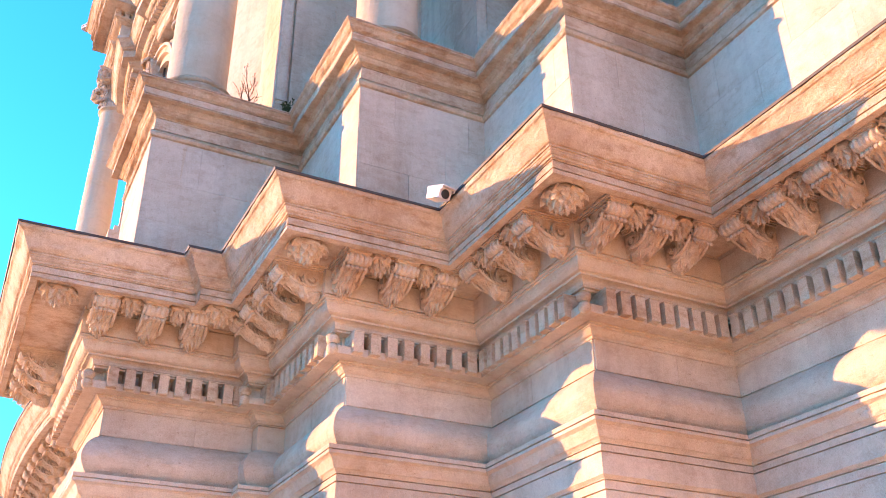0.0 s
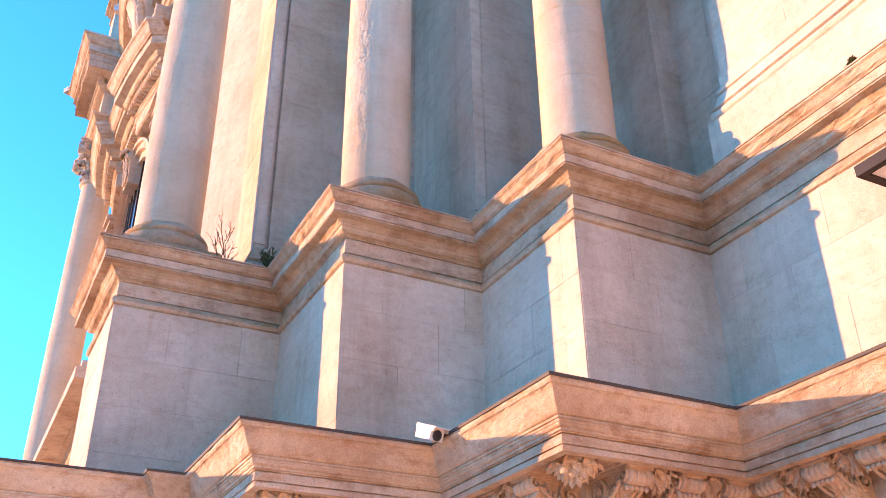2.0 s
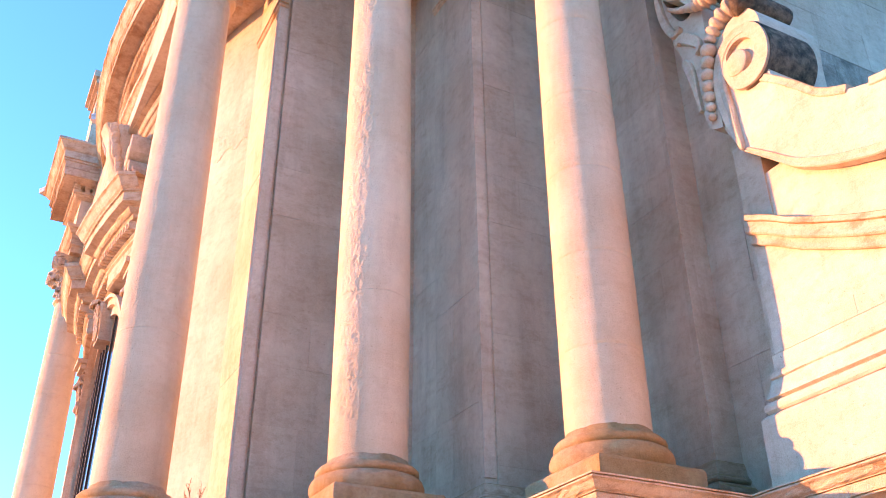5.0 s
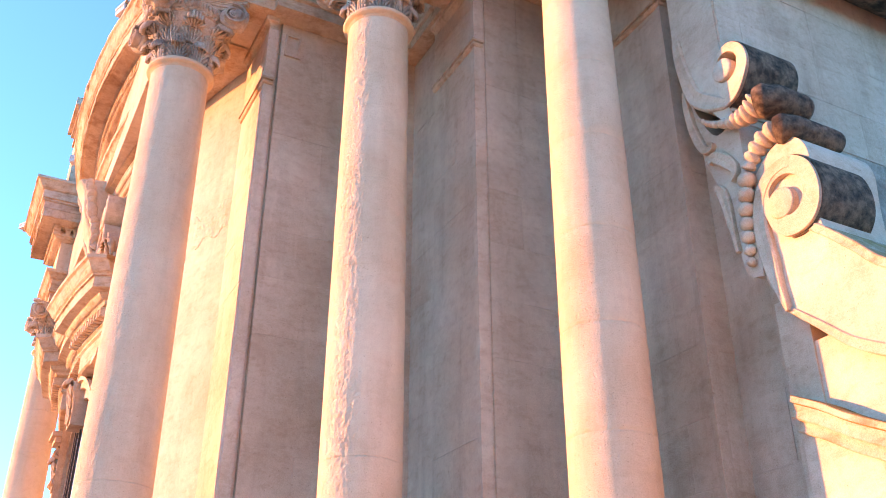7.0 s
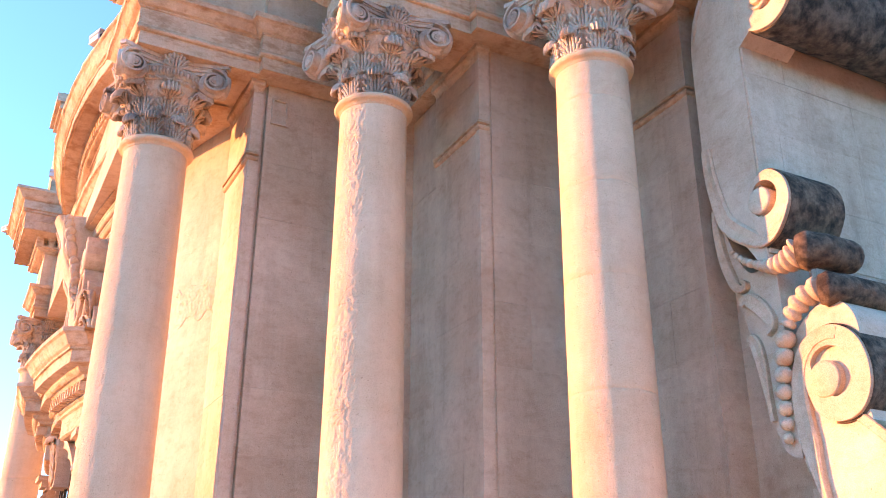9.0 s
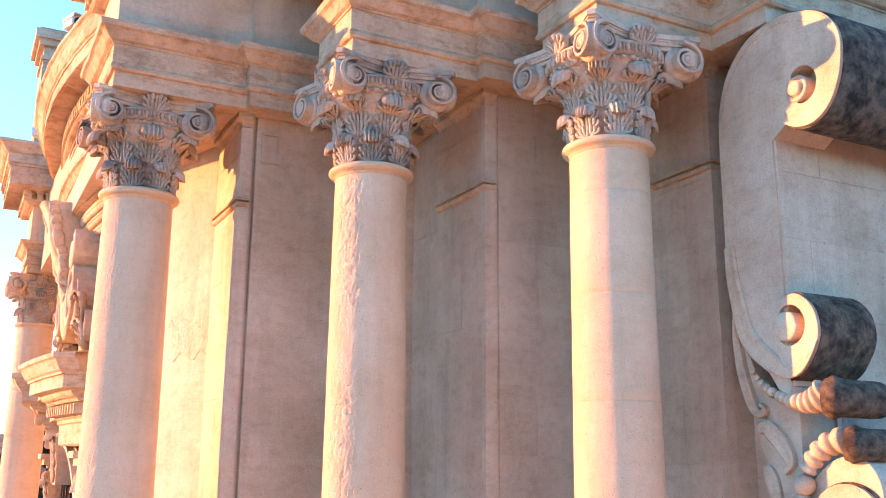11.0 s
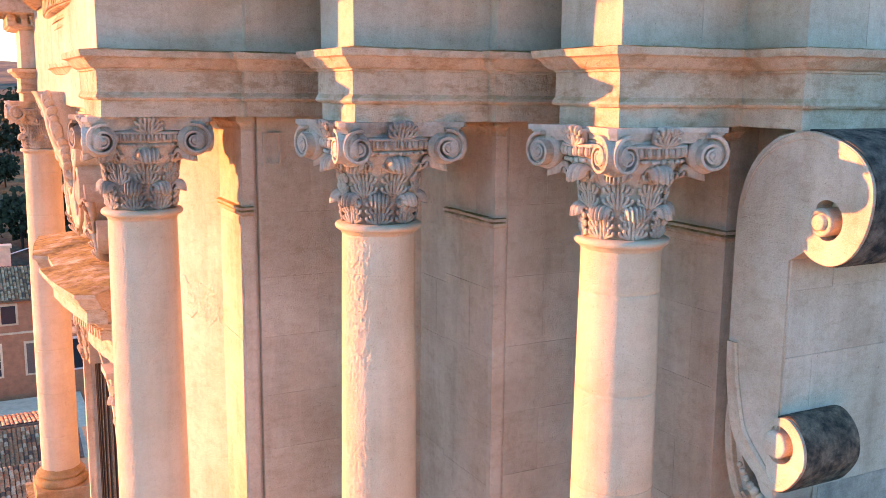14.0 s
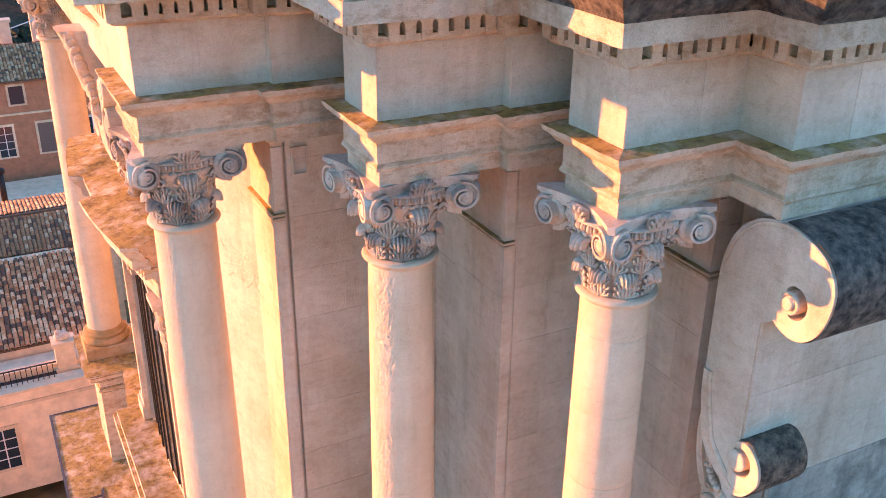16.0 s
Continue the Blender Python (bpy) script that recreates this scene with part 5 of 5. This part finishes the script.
    part("lens", Shape().lathe([(0.05, 0.0), (0.055, 0.012), (0.04, 0.02)], 16, Matrix(((1, 0, 0, 0), (0, 0, -1, -0.115), (0, 1, 0, 0.085), (0, 0, 0, 1)))), M_BLACK, c, "dark round lens")
    return c


boxed = security_camera((3.02, 6.30, 17.96), 0, "white boxed security camera mounted on the cornice edge")
boxed.scale = (0.72, 0.72, 0.72)
boxed.rotation_euler = (radians(22), 0, radians(12))
part("arm", Shape().box(0.06, 0.02, 0.05, 0.19, 0.05, 0.08), M_WHITE, boxed)
spot = security_camera((0.50, 21.20, 30.62), 30, "small white spotlight camera at the cornice corner")
spot.scale = (0.8, 0.8, 0.8)
part("arm", Shape().box(0.06, 0.02, 0.05, 0.24, 0.06, 0.09), M_WHITE, spot)


for at, turn in (((1.10, 17.36, 30.30), 60), ((1.08, 12.73, 30.30), 20)):
    lamp = security_camera(at, turn, "small white camera on the rim of the bowed cornice")
    part("arm", Shape().box(0.06, 0.02, 0.05, 0.24, 0.06, 0.09), M_WHITE, lamp)


flood = thing("floodlight", "flat cream floodlight panel with thin dark frame on the cornice", "lamp", at=(3.2, 2.7, 18.10))
part("housing", Shape().box(0.03, -0.95, 0.026, 0.85, -0.03, 0.06), M_WHITE, flood)
rim = Shape()
for a, b, c, d in ((0.0, -0.98, 0.88, -0.945), (0.0, -0.035, 0.88, 0.0), (0.0, -0.945, 0.035, -0.035), (0.845, -0.945, 0.88, -0.035)):
    rim.box(a, b, 0.0, c, d, 0.05)
part("frame", rim, M_IRON, flood, "thin dark frame")
part("glass", Shape().box(0.035, -0.945, 0.012, 0.845, -0.035, 0.03), M_WHITE, flood, "pale frosted glass")
part("arm", Shape().box(0.80, -0.55, 0.04, 1.55, -0.45, 0.09).box(1.40, -0.55, -0.10, 1.50, -0.45, 0.09), M_IRON, flood)


def weed(at, height, seed, label, leafy=False):
    rnd = random.Random(seed)
    w = thing("weed", label, "plant", group="weeds in the stone joints", at=at)
    stems, leaves = Shape(), Shape()

    def stem(p, d, l, r, depth):
        q = p
        for k in range(4):
            d2 = (d + Vector((rnd.uniform(-.25, .25), rnd.uniform(-.25, .25), rnd.uniform(-.05, .2)))).normalized()
            e = q + d2 * l / 4
            m = d2.to_track_quat("Z", "Y").to_matrix().to_4x4()
            stems.lathe([(r, 0), (r * 0.85, (e - q).length)], 5, Matrix.Translation(q) @ m)
            for _ in range(2 if leafy else 1):
                a = rnd.uniform(0, 6.28)
                lv = Matrix.Translation(e) @ Matrix.Rotation(a, 4, "Z") @ Matrix.Rotation(rnd.uniform(0.6, 1.6), 4, "X")
                k2 = rnd.uniform(0.6, 1.2) * (0.022 if leafy else 0.014)
                leaves.add([(0, 0, 0), (k2 * .4, 0, k2 * .6), (0, k2 * .15, k2 * 1.6), (-k2 * .4, 0, k2 * .6)], [(0, 1, 2, 3)], False, lv)
            q, d = e, d2
            if depth > 0 and rnd.random() < 0.85:
                stem(q, (d2 + Vector((rnd.uniform(-1, 1), rnd.uniform(-1, 1), rnd.uniform(0, .6)))).normalized(), l * 0.5, r * 0.6, depth - 1)
    for _ in range(7 if leafy else 3):
        stem(Vector((rnd.uniform(-.06, .06), rnd.uniform(-.06, .06), 0)), Vector((rnd.uniform(-.5, .5), rnd.uniform(-.5, .5), 1)).normalized(), height * rnd.uniform(.6, 1), 0.006, 2)
    tagged(part("stems", stems, M_LEAF if leafy else M_TWIG, w), kind="stuff")
    tagged(part("leaves", leaves, M_LEAF if leafy else M_TWIG, w), kind="stuff")


weed((2.16, 9.32, 20.51), 0.42, 3, "dry brown weed twig growing on the pedestal top")
weed((2.68, 9.30, 20.51), 0.26, 5, "dark green weed tuft at the pilaster foot", True)
weed((2.95, 9.18, 20.51), 0.14, 6, "dark green weed tuft in the joint", True)
for k, (x, y) in enumerate(((5.50, 4.40), (5.45, 4.05))):
    weed((x, y, 20.505), 0.04, 11 + k, "small green weed on the pedestal cap", True)


# ---------------------------------------------------------------- town below, hills and ground
def ground_z(x, y):
    d = math.hypot(x - 5, y - 14)
    z = -0.5 - 7.5 * min(1, max(0, (y - 38) / 55))
    if d > 140:
        far = (d - 140) / 900
        z += 92 * min(1, max(0, far - 0.05)) ** 1.2 * (0.7 + 0.5 * noise.noise((x * 0.0021, y * 0.0021, 3))) - 24 * math.exp(-((d - 260) / 110) ** 2)
        z += 9 * noise.noise((x * 0.008, y * 0.008, 0)) * min(1, (d - 140) / 200)
    return z


def hill_material():
    m, nt, p = nodes_of("hill_ground")
    geo = nt.nodes.new("ShaderNodeNewGeometry")
    n1 = add_node(nt, "ShaderNodeTexNoise", Scale=0.02, Detail=8.0, Roughness=0.65)
    n2 = add_node(nt, "ShaderNodeTexNoise", Scale=0.35, Detail=6.0, Roughness=0.7)
    for n in (n1, n2):
        nt.links.new(geo.outputs["Position"], n.inputs["Vector"])
    col = mix_colour(nt, (0.045, 0.05, 0.03, 1), (0.34, 0.20, 0.075, 1), ramp(nt, n1.outputs["Fac"], [(0.42, grey(0)), (0.60, grey(1))]))
    col = mix_colour(nt, col, (0.5, 0.5, 0.5, 1), ramp(nt, n2.outputs["Fac"], [(0.4, grey(1)), (0.6, grey(0))]), "MULTIPLY")
    nt.links.new(col, p.inputs["Base Color"])
    p.inputs["Roughness"].default_value = 1.0
    return m


M_HILL = hill_material()
rings = [0, 30, 45, 60, 75, 90, 110, 135, 165, 200, 240, 290, 350, 430, 520, 640, 800, 1000, 1300, 1800, 2600, 4000]
v, f, seg = [], [], 96
for r in rings:
    for i in range(seg):
        a = 2 * math.pi * i / seg
        x, y = 5 + r * math.cos(a), 14 + r * math.sin(a)
        v.append((x, y, ground_z(x, y)))
for j in range(len(rings) - 1):
    for i in range(seg):
        f.append((j * seg + i, j * seg + (i + 1) % seg, (j + 1) * seg + (i + 1) % seg, (j + 1) * seg + i))
g = Shape()
g.add(v, f, True)
ground = tagged(new("ground", g.mesh("ground", M_HILL)), "rolling dry hills and olive groves round the town", "ground", kind="structure")
square = Shape().box(-60, -60, -0.6, 60, 39.5, 0.0)
# tone raised well up so it bounces warm sunlight to the soffits above
M_PAVE = plain("pale_paving", (0.84, 0.70, 0.50), 0.85, 0.0, 0.25, 0.8, 0.3)
tagged(new("pavement", square.mesh("pavement", M_PAVE)), "pale stone paving of the church square", "pavement", kind="structure")

TILE_MESHES = []
for c in ((0.82, 0.40, 0.20), (0.60, 0.26, 0.12), (0.88, 0.60, 0.36), (0.20, 0.11, 0.07)):
    m_t = plain("roof_tile_%d" % len(TILE_MESHES), c, 0.9, 0.0, 0.4, 6.0, 0.4)
    ts = Shape()
    n = 6
    pv, pf = [], []
    for q, (r, zz) in enumerate(((0.118, 0.0), (0.095, 0.0))):
        for yy, k in ((0, 1.0), (0.45, 0.88)):
            for i in range(n + 1):
                a = math.pi * i / n
                pv.append((r * k * math.cos(a), yy, r * k * math.sin(a) * 0.8 + (0.02 if yy == 0 else 0)))
    w = n + 1
    for i in range(n):
        pf += [(i, i + 1, w + i + 1, w + i), (2 * w + i + 1, 2 * w + i, 3 * w + i, 3 * w + i + 1), (i + 1, i, 2 * w + i, 2 * w + i + 1)]
    ts.add(pv, pf, True)
    TILE_MESHES.append((ts.mesh("roof_tile", m_t), ts, m_t))


def tiled_roof(parent, w, d, rise, at, spin, single=False, budget=280):
    """A tiled slope w wide and d deep: rows of round tiles; those past the budget are joined."""
    roof = part("roof", Shape().box(-w / 2, 0, -0.14, w / 2, d, -0.02), M_TILE, parent, "sloping roof of weathered round clay tiles",
                Matrix.Translation(at) @ Matrix.Rotation(spin, 4, "Z") @ Matrix.Rotation(math.atan2(rise, d), 4, "X"))
    rnd = random.Random(int(w * 100 + d * 10))
    rest = [Shape() for _ in TILE_MESHES]
    pitch, step, k = 0.265, 0.40, 0
    for i in range(int(w / pitch)):
        for j in range(int(d / step)):
            m = Matrix.Translation((-w / 2 + 0.12 + i * pitch + rnd.uniform(-.012, .012), j * step + rnd.uniform(-.02, .02), 0.0)) @ Matrix.Rotation(rnd.uniform(-.05, .05), 4, "Z")
            q = rnd.choices(range(4), (5, 3, 2.4, 2.2))[0]
            if k < budget:
                part("tile", TILE_MESHES[q][0], None, roof, "", m)
                k += 1
            else:
                rest[q].add(TILE_MESHES[q][1].v, TILE_MESHES[q][1].f, True, m)
    for q, s in enumerate(rest):
        if s.v:
            o = part("tile_field", s, TILE_MESHES[q][2], roof)
            o["kind"] = "stuff"
    return roof


def house(name, label, x0, y0, x1, y1, z0, z1, wall_mat, windows, roof=None, stringers=()):
    """A house block: wall, windows cut as recessed boxes with frames, and a roof."""
    h = thing(name, label, "house", at=((x0 + x1) / 2, (y0 + y1) / 2, z0))
    cx, cy = (x0 + x1) / 2, (y0 + y1) / 2
    part("wall", Shape().box(x0 - cx, y0 - cy, 0, x1 - cx, y1 - cy, z1 - z0), wall_mat, h)
    for z in stringers:
        part("string_course", Shape().box(x0 - cx - 0.08, y0 - cy - 0.10, z - z0, x1 - cx + 0.08, y0 - cy + 0.02, z - z0 + 0.16), M_PLASTER, h)
    for wx, wz, ww, wh, kind in windows:
        w = part("window", Shape().box(wx - ww / 2 - cx, y0 - cy - 0.012, wz - z0, wx + ww / 2 - cx, y0 - cy + 0.1, wz + wh - z0), M_GLASS_DARK if kind != "shut" else M_SHUTTER, h)
        fr = Shape()
        for a, b, c, d in ((-ww / 2 - 0.18, 0, -ww / 2, wh), (ww / 2, 0, ww / 2 + 0.18, wh), (-ww / 2 - 0.18, wh, ww / 2 + 0.18, wh + 0.2), (-ww / 2 - 0.18, -0.14, ww / 2 + 0.18, 0)):
            fr.box(wx + a - cx, y0 - cy - 0.07, wz + b - z0, wx + c - cx, y0 - cy + 0.02, wz + d - z0)
        part("frame", fr, M_PLASTER if kind != "pale" else M_WHITE, w)
        if kind == "pane":
            gb = Shape().box(wx - 0.03 - cx, y0 - cy - 0.05, wz - z0, wx + 0.03 - cx, y0 - cy - 0.01, wz + wh - z0)
            for k in range(1, 4):
                gb.box(wx - ww / 2 - cx, y0 - cy - 0.052, wz - z0 + wh * k / 4 - 0.02, wx + ww / 2 - cx, y0 - cy - 0.012, wz - z0 + wh * k / 4 + 0.02)
            part("glazing_bars", gb, M_WHITE, w)
    if roof:
        for args in roof:
            w, d, rise, ax, ay, az, spin, budget = args
            tiled_roof(h, w, d, rise, (ax - cx, ay - cy, az - z0), spin, budget=budget)
    return h


house("palazzo", "cream plastered palace with terrace railing and tall windows", -14.0, 44.9, 6.5, 48.4, -0.6, 5.2, M_PLASTER,
      [(-1.95, 1.0, 1.15, 2.3, "pane"), (-5.6, 1.0, 1.15, 2.3, "pane"), (-9.2, 1.0, 1.15, 2.3, "pane")], None, (4.5,))
house("tiled_house", "house with a broad roof of weathered clay tiles", -16.0, 48.6, 3.5, 61.0, -2.0, 5.6, M_PLASTER, [],
      [(19.7, 8.0, 1.7, -6.15, 48.5, 5.75, 0.0, 290)])
house("low_tiled_house", "low house with pale and dark clay tiles", -12.0, 61.3, 6.5, 71.0, -3.0, 5.4, M_PLASTER, [],
      [(18.0, 3.7, 1.35, -3.0, 61.1, 5.6, 0.0, 280), (18.0, 6.3, 1.35, -3.0, 71.2, 5.6, math.pi, 0)])
house("rose_house", "tall rose-red plastered house with pale window frames", -8.0, 84.0, 9.5, 95.0, -6.0, 11.2, M_ROSE,
      [(7.2, 9.3, 1.1, 1.5, "dark"), (3.0, 9.3, 1.1, 1.5, "dark"), (4.9, 4.9, 1.4, 2.6, "shut"), (7.9, 4.9, 1.4, 2.6, "pale"), (1.6, 4.9, 1.2, 2.6, "pane"), (-2.0, 4.9, 1.2, 2.6, "pane")],
      [(18.0, 6.2, 1.9, 0.7, 83.6, 11.3, 0.0, 200), (18.0, 6.2, 1.9, 0.7, 95.6, 11.3, math.pi, 0)], (8.4,))
house("pale_house", "small pale house with a flat terrace", -6.0, 73.0, 8.0, 82.0, -5.0, 3.4, M_PLASTER, [(3.0, 0.4, 1.0, 1.6, "dark")])
parapet = thing("parapet", "cream terrace parapet with pedestal and iron railing", "parapet", at=(-4.0, 45.3, 5.2))
part("coping", Shape().box(-10, -0.5, 0.0, 10.5, 0.35, 0.14), M_PLASTER, parapet)
part("kerb", Shape().box(-10, 0.9, 0.0, 10.5, 1.3, 0.45), M_PLASTER, parapet)
# dark sheet in place of the shaded recess behind the bars
part("terrace_floor", Shape().box(-10, -0.1, 0.0, 5.1, 0.9, 0.02), M_LEAD, parapet, "dark sheet painting the shade behind the railing")
for k in range(59):
    part("baluster", Shape().box(-0.02, -0.02, 0.0, 0.02, 0.02, 0.85) if k == 0 else bpy.data.meshes["baluster"], M_IRON, parapet, "", Matrix.Translation((-9.6 + 0.25 * k, 0.1, 0.14)))
part("hand_rail", Shape().box(-10, 0.06, 0.98, 5.1, 0.14, 1.03), M_IRON, parapet)
ped = part("pedestal", Shape().box(5.15, 0.7, 0.0, 6.1, 1.5, 1.5).box(5.05, 0.6, 1.5, 6.2, 1.6, 1.68).box(5.05, 0.6, 0.0, 6.2, 1.6, 0.2), M_PLASTER, parapet)
part("finial", Shape().ball((5.6, 1.1, 1.85), 0.36, 10, 8, (1.1, 0.8, 0.8)).ball((5.45, 1.1, 2.05), 0.18, 8, 6), M_CARVE, ped)
chimney = thing("chimney_pipe", "dark iron chimney pipe on the low roofs", "chimney", at=(0.5, 71.8, 5.0))
part("pipe", Shape().lathe([(0.22, 0), (0.22, 2.6)], 12), M_IRON, chimney)
part("cowl", Shape().lathe([(0.36, 2.65), (0.34, 2.95), (0.05, 3.1)], 12), M_IRON, chimney)
posts = thing("terrace_posts", "white terrace posts joined by a cable", "posts", at=(3.5, 97.0, 12.2))
for k in range(2):
    part("post", Shape().box(-0.5, -0.5, -2, 0.5, 0.5, 1.5).box(-0.65, -0.65, 1.5, 0.65, 0.65, 1.75), M_PLASTER, posts, "", Matrix.Translation((2.9 * k, 2 * k, 0.9 * k)))
part("cable", Shape().lathe([(0.05, 0), (0.05, 9.0)], 6, Matrix.Translation((-4.5, 0, -0.6)) @ Matrix.Rotation(radians(74), 4, "Y")), M_WHITE, posts)


def tree(at, h, seed):
    rnd = random.Random(seed)
    t = thing("tree", "round dark green tree on the far slope", "tree", group="trees on the slopes", at=at)
    tr = Shape().lathe([(0.25, -1.0), (0.2, h * 0.3), (0.08, h * 0.6)], 7)
    for k in range(4):
        tr.lathe([(0.09, 0), (0.03, h * 0.35)], 5, Matrix.Translation((0, 0, h * 0.28)) @ Matrix.Rotation(k * 1.6, 4, "Z") @ Matrix.Rotation(0.8, 4, "X"))
    part("trunk", tr, M_BARK, t)
    cr = Shape()
    for _ in range(520):
        d = Vector((rnd.gauss(0, 1), rnd.gauss(0, 1), rnd.gauss(0, 0.8)))
        d = d.normalized() * rnd.uniform(0.55, 1.0) * h * 0.42 * (1 + 0.35 * noise.noise((d.x * 1.3 + seed, d.y * 1.3, d.z * 1.3)))
        c = Vector((0, 0, h * 0.62)) + d
        k = rnd.uniform(0.12, 0.3) * h * 0.22
        m = Matrix.Translation(c) @ Euler((rnd.uniform(0, 3), rnd.uniform(0, 3), rnd.uniform(0, 3))).to_matrix().to_4x4()
        cr.add([(-k, -k * .6, 0), (k, -k * .6, k * .3), (k * .7, k, 0), (-k * .8, k * .8, k * .3)], [(0, 1, 2, 3)], False, m)
    part("crown", cr, M_TREE, t)
    return t


rnd = random.Random(4)
first = [tree((0, 0, -50), 8.0, s) for s in (1, 2, 3)]
for k in range(150):
    a = rnd.uniform(radians(74), radians(108))
    r = rnd.uniform(125, 420) if k < 110 else rnd.uniform(420, 900)
    x, y = 5 + r * math.cos(a), 14 + r * math.sin(a)
    sc = rnd.uniform(0.8, 1.5) * (1 + r / 500)
    o = copy_thing(first[k % 3], Matrix.Translation((x, y, ground_z(x, y) - 0.2)) @ Matrix.Rotation(rnd.uniform(0, 6), 4, "Z") @ Matrix.Diagonal((sc, sc, sc * rnd.uniform(.8, 1.1), 1)))
    o.matrix_basis = Matrix.Translation((x, y, ground_z(x, y) - 0.2)) @ Matrix.Rotation(rnd.uniform(0, 6), 4, "Z") @ Matrix.Diagonal((sc, sc, sc, 1))
for k, o in enumerate(first):
    o.matrix_basis = Matrix.Translation((2 + 5 * k, 150 + 6 * k, ground_z(2 + 5 * k, 150 + 6 * k) - 0.2))


# ---------------------------------------------------------------- ashlar blocks of the plain faces
UNIT = Shape().box(0, 0, 0, 1, 1, 1).mesh("stone", M_WALL)
UNIT_LICHEN = Shape().box(0, 0, 0, 1, 1, 1).mesh("stone", M_LICHEN)


def ashlar(parent, p0, p1, z0, z1, course, length, seed, proud=0.012, unit=None):
    """Blocks between two plan corners, laid in courses with uneven joints; their faces stand a little proud of the core."""
    rnd = random.Random(seed)
    dx, dy = p1[0] - p0[0], p1[1] - p0[1]
    l = math.hypot(dx, dy)
    t = (dx / l, dy / l)
    n = (t[1], -t[0])
    z, row = z0, 0
    while z < z1 - 0.02:
        hgt = min(course * rnd.uniform(0.92, 1.08), z1 - z)
        if z1 - z - hgt < 0.12:
            hgt = z1 - z
        s = 0.0
        first_len = length * (rnd.uniform(0.35, 0.65) if row % 2 else rnd.uniform(0.8, 1.1))
        while s < l - 0.01:
            w = first_len if s == 0 else length * rnd.uniform(0.75, 1.2)
            if l - s - w < 0.18:
                w = l - s
            w = min(w, l - s)
            g = 0.0012
            out = proud + rnd.uniform(-0.002, 0.002)
            o = (p0[0] + t[0] * (s + g) - n[0] * 0.05, p0[1] + t[1] * (s + g) - n[1] * 0.05)
            m = Matrix(((t[0] * (w - 2 * g), n[0] * (0.05 + out), 0, o[0]), (t[1] * (w - 2 * g), n[1] * (0.05 + out), 0, o[1]), (0, 0, hgt - 2 * g, z + g), (0, 0, 0, 1)))
            part("stone", unit or UNIT, None, parent, "", m)
            s += w
        z += hgt
        row += 1


# pedestal dies
for k, (a, b) in enumerate((((1.15, 10.75), (1.15, 9.28)), ((1.15, 9.28), (2.80, 9.28)), ((2.80, 9.28), (2.80, 7.51)), ((2.80, 7.51), (4.20, 7.51)), ((4.20, 7.51), (4.20, 5.97)), ((4.20, 5.97), (5.63, 5.97)), ((5.63, 5.97), (5.63, 1.0)))):
    ashlar(wall_ped, a, b, 18.03, 19.90, 0.47, 0.85, 30 + k, 0.008)
# walls behind the columns
for k, (a, b) in enumerate((((2.52, 10.45), (2.52, 9.55)), ((2.668, 9.55), (4.45, 9.55)), ((4.45, 9.55), (4.45, 8.80)), ((4.36, 8.80), (4.36, 7.85)), ((4.490, 7.85), (5.84, 7.85)), ((5.84, 7.85), (5.84, 7.30)), ((5.74, 7.30), (5.74, 6.40)), ((5.74, 6.40), (6.05, 6.40)), ((6.05, 6.40), (6.05, 5.60)))):
    ashlar(wall_up, a, b, 20.56, 28.33, 0.62, 0.95, 60 + k, 0.006)
ashlar(wall_up, (5.62, 5.58), (9.5, 5.58), 25.47, 28.35, 0.55, 0.80, 80, 0.008)
ashlar(wall_up, (6.10, 5.58), (9.5, 5.58), 22.9, 25.46, 0.55, 0.80, 84, 0.008, UNIT_LICHEN)
# frieze of the upper entablature
for k, (a, b) in enumerate((((1.22, 10.55), (1.22, 9.38)), ((1.22, 9.38), (2.50, 9.38)), ((2.50, 9.26), (4.25, 9.26)), ((2.93, 8.43), (2.93, 7.68)), ((2.93, 7.68), (4.17, 7.68)), ((4.17, 7.55), (5.70, 7.55)), ((4.40, 6.94), (4.40, 6.167)), ((4.40, 6.167), (5.60, 6.167)), ((5.60, 6.167), (5.60, 5.56)), ((5.60, 5.56), (8.0, 5.56)))):
    ashlar(fri, a, b, 28.945, 29.61, 0.65, 0.72, 90 + k, 0.005)
# attic
ashlar(attic, (5.70, 5.53), (5.70, 0.5), 21.61, 21.78, 0.39, 0.9, 110, 0.006)

# plain band of the lower frieze
for k, (a, b) in enumerate((((1.13, 10.75), (1.13, 9.20)), ((1.13, 9.20), (2.50, 9.20)), ((2.78, 9.02), (2.78, 7.51)), ((2.78, 7.51), (4.17, 7.51)), ((4.17, 7.51), (4.17, 5.95)), ((4.17, 5.95), (5.60, 5.95)), ((5.60, 5.95), (5.60, 1.5)))):
    ashlar(wall_low, a, b, 16.61, 16.865, 0.27, 0.80, 130 + k, 0.010)
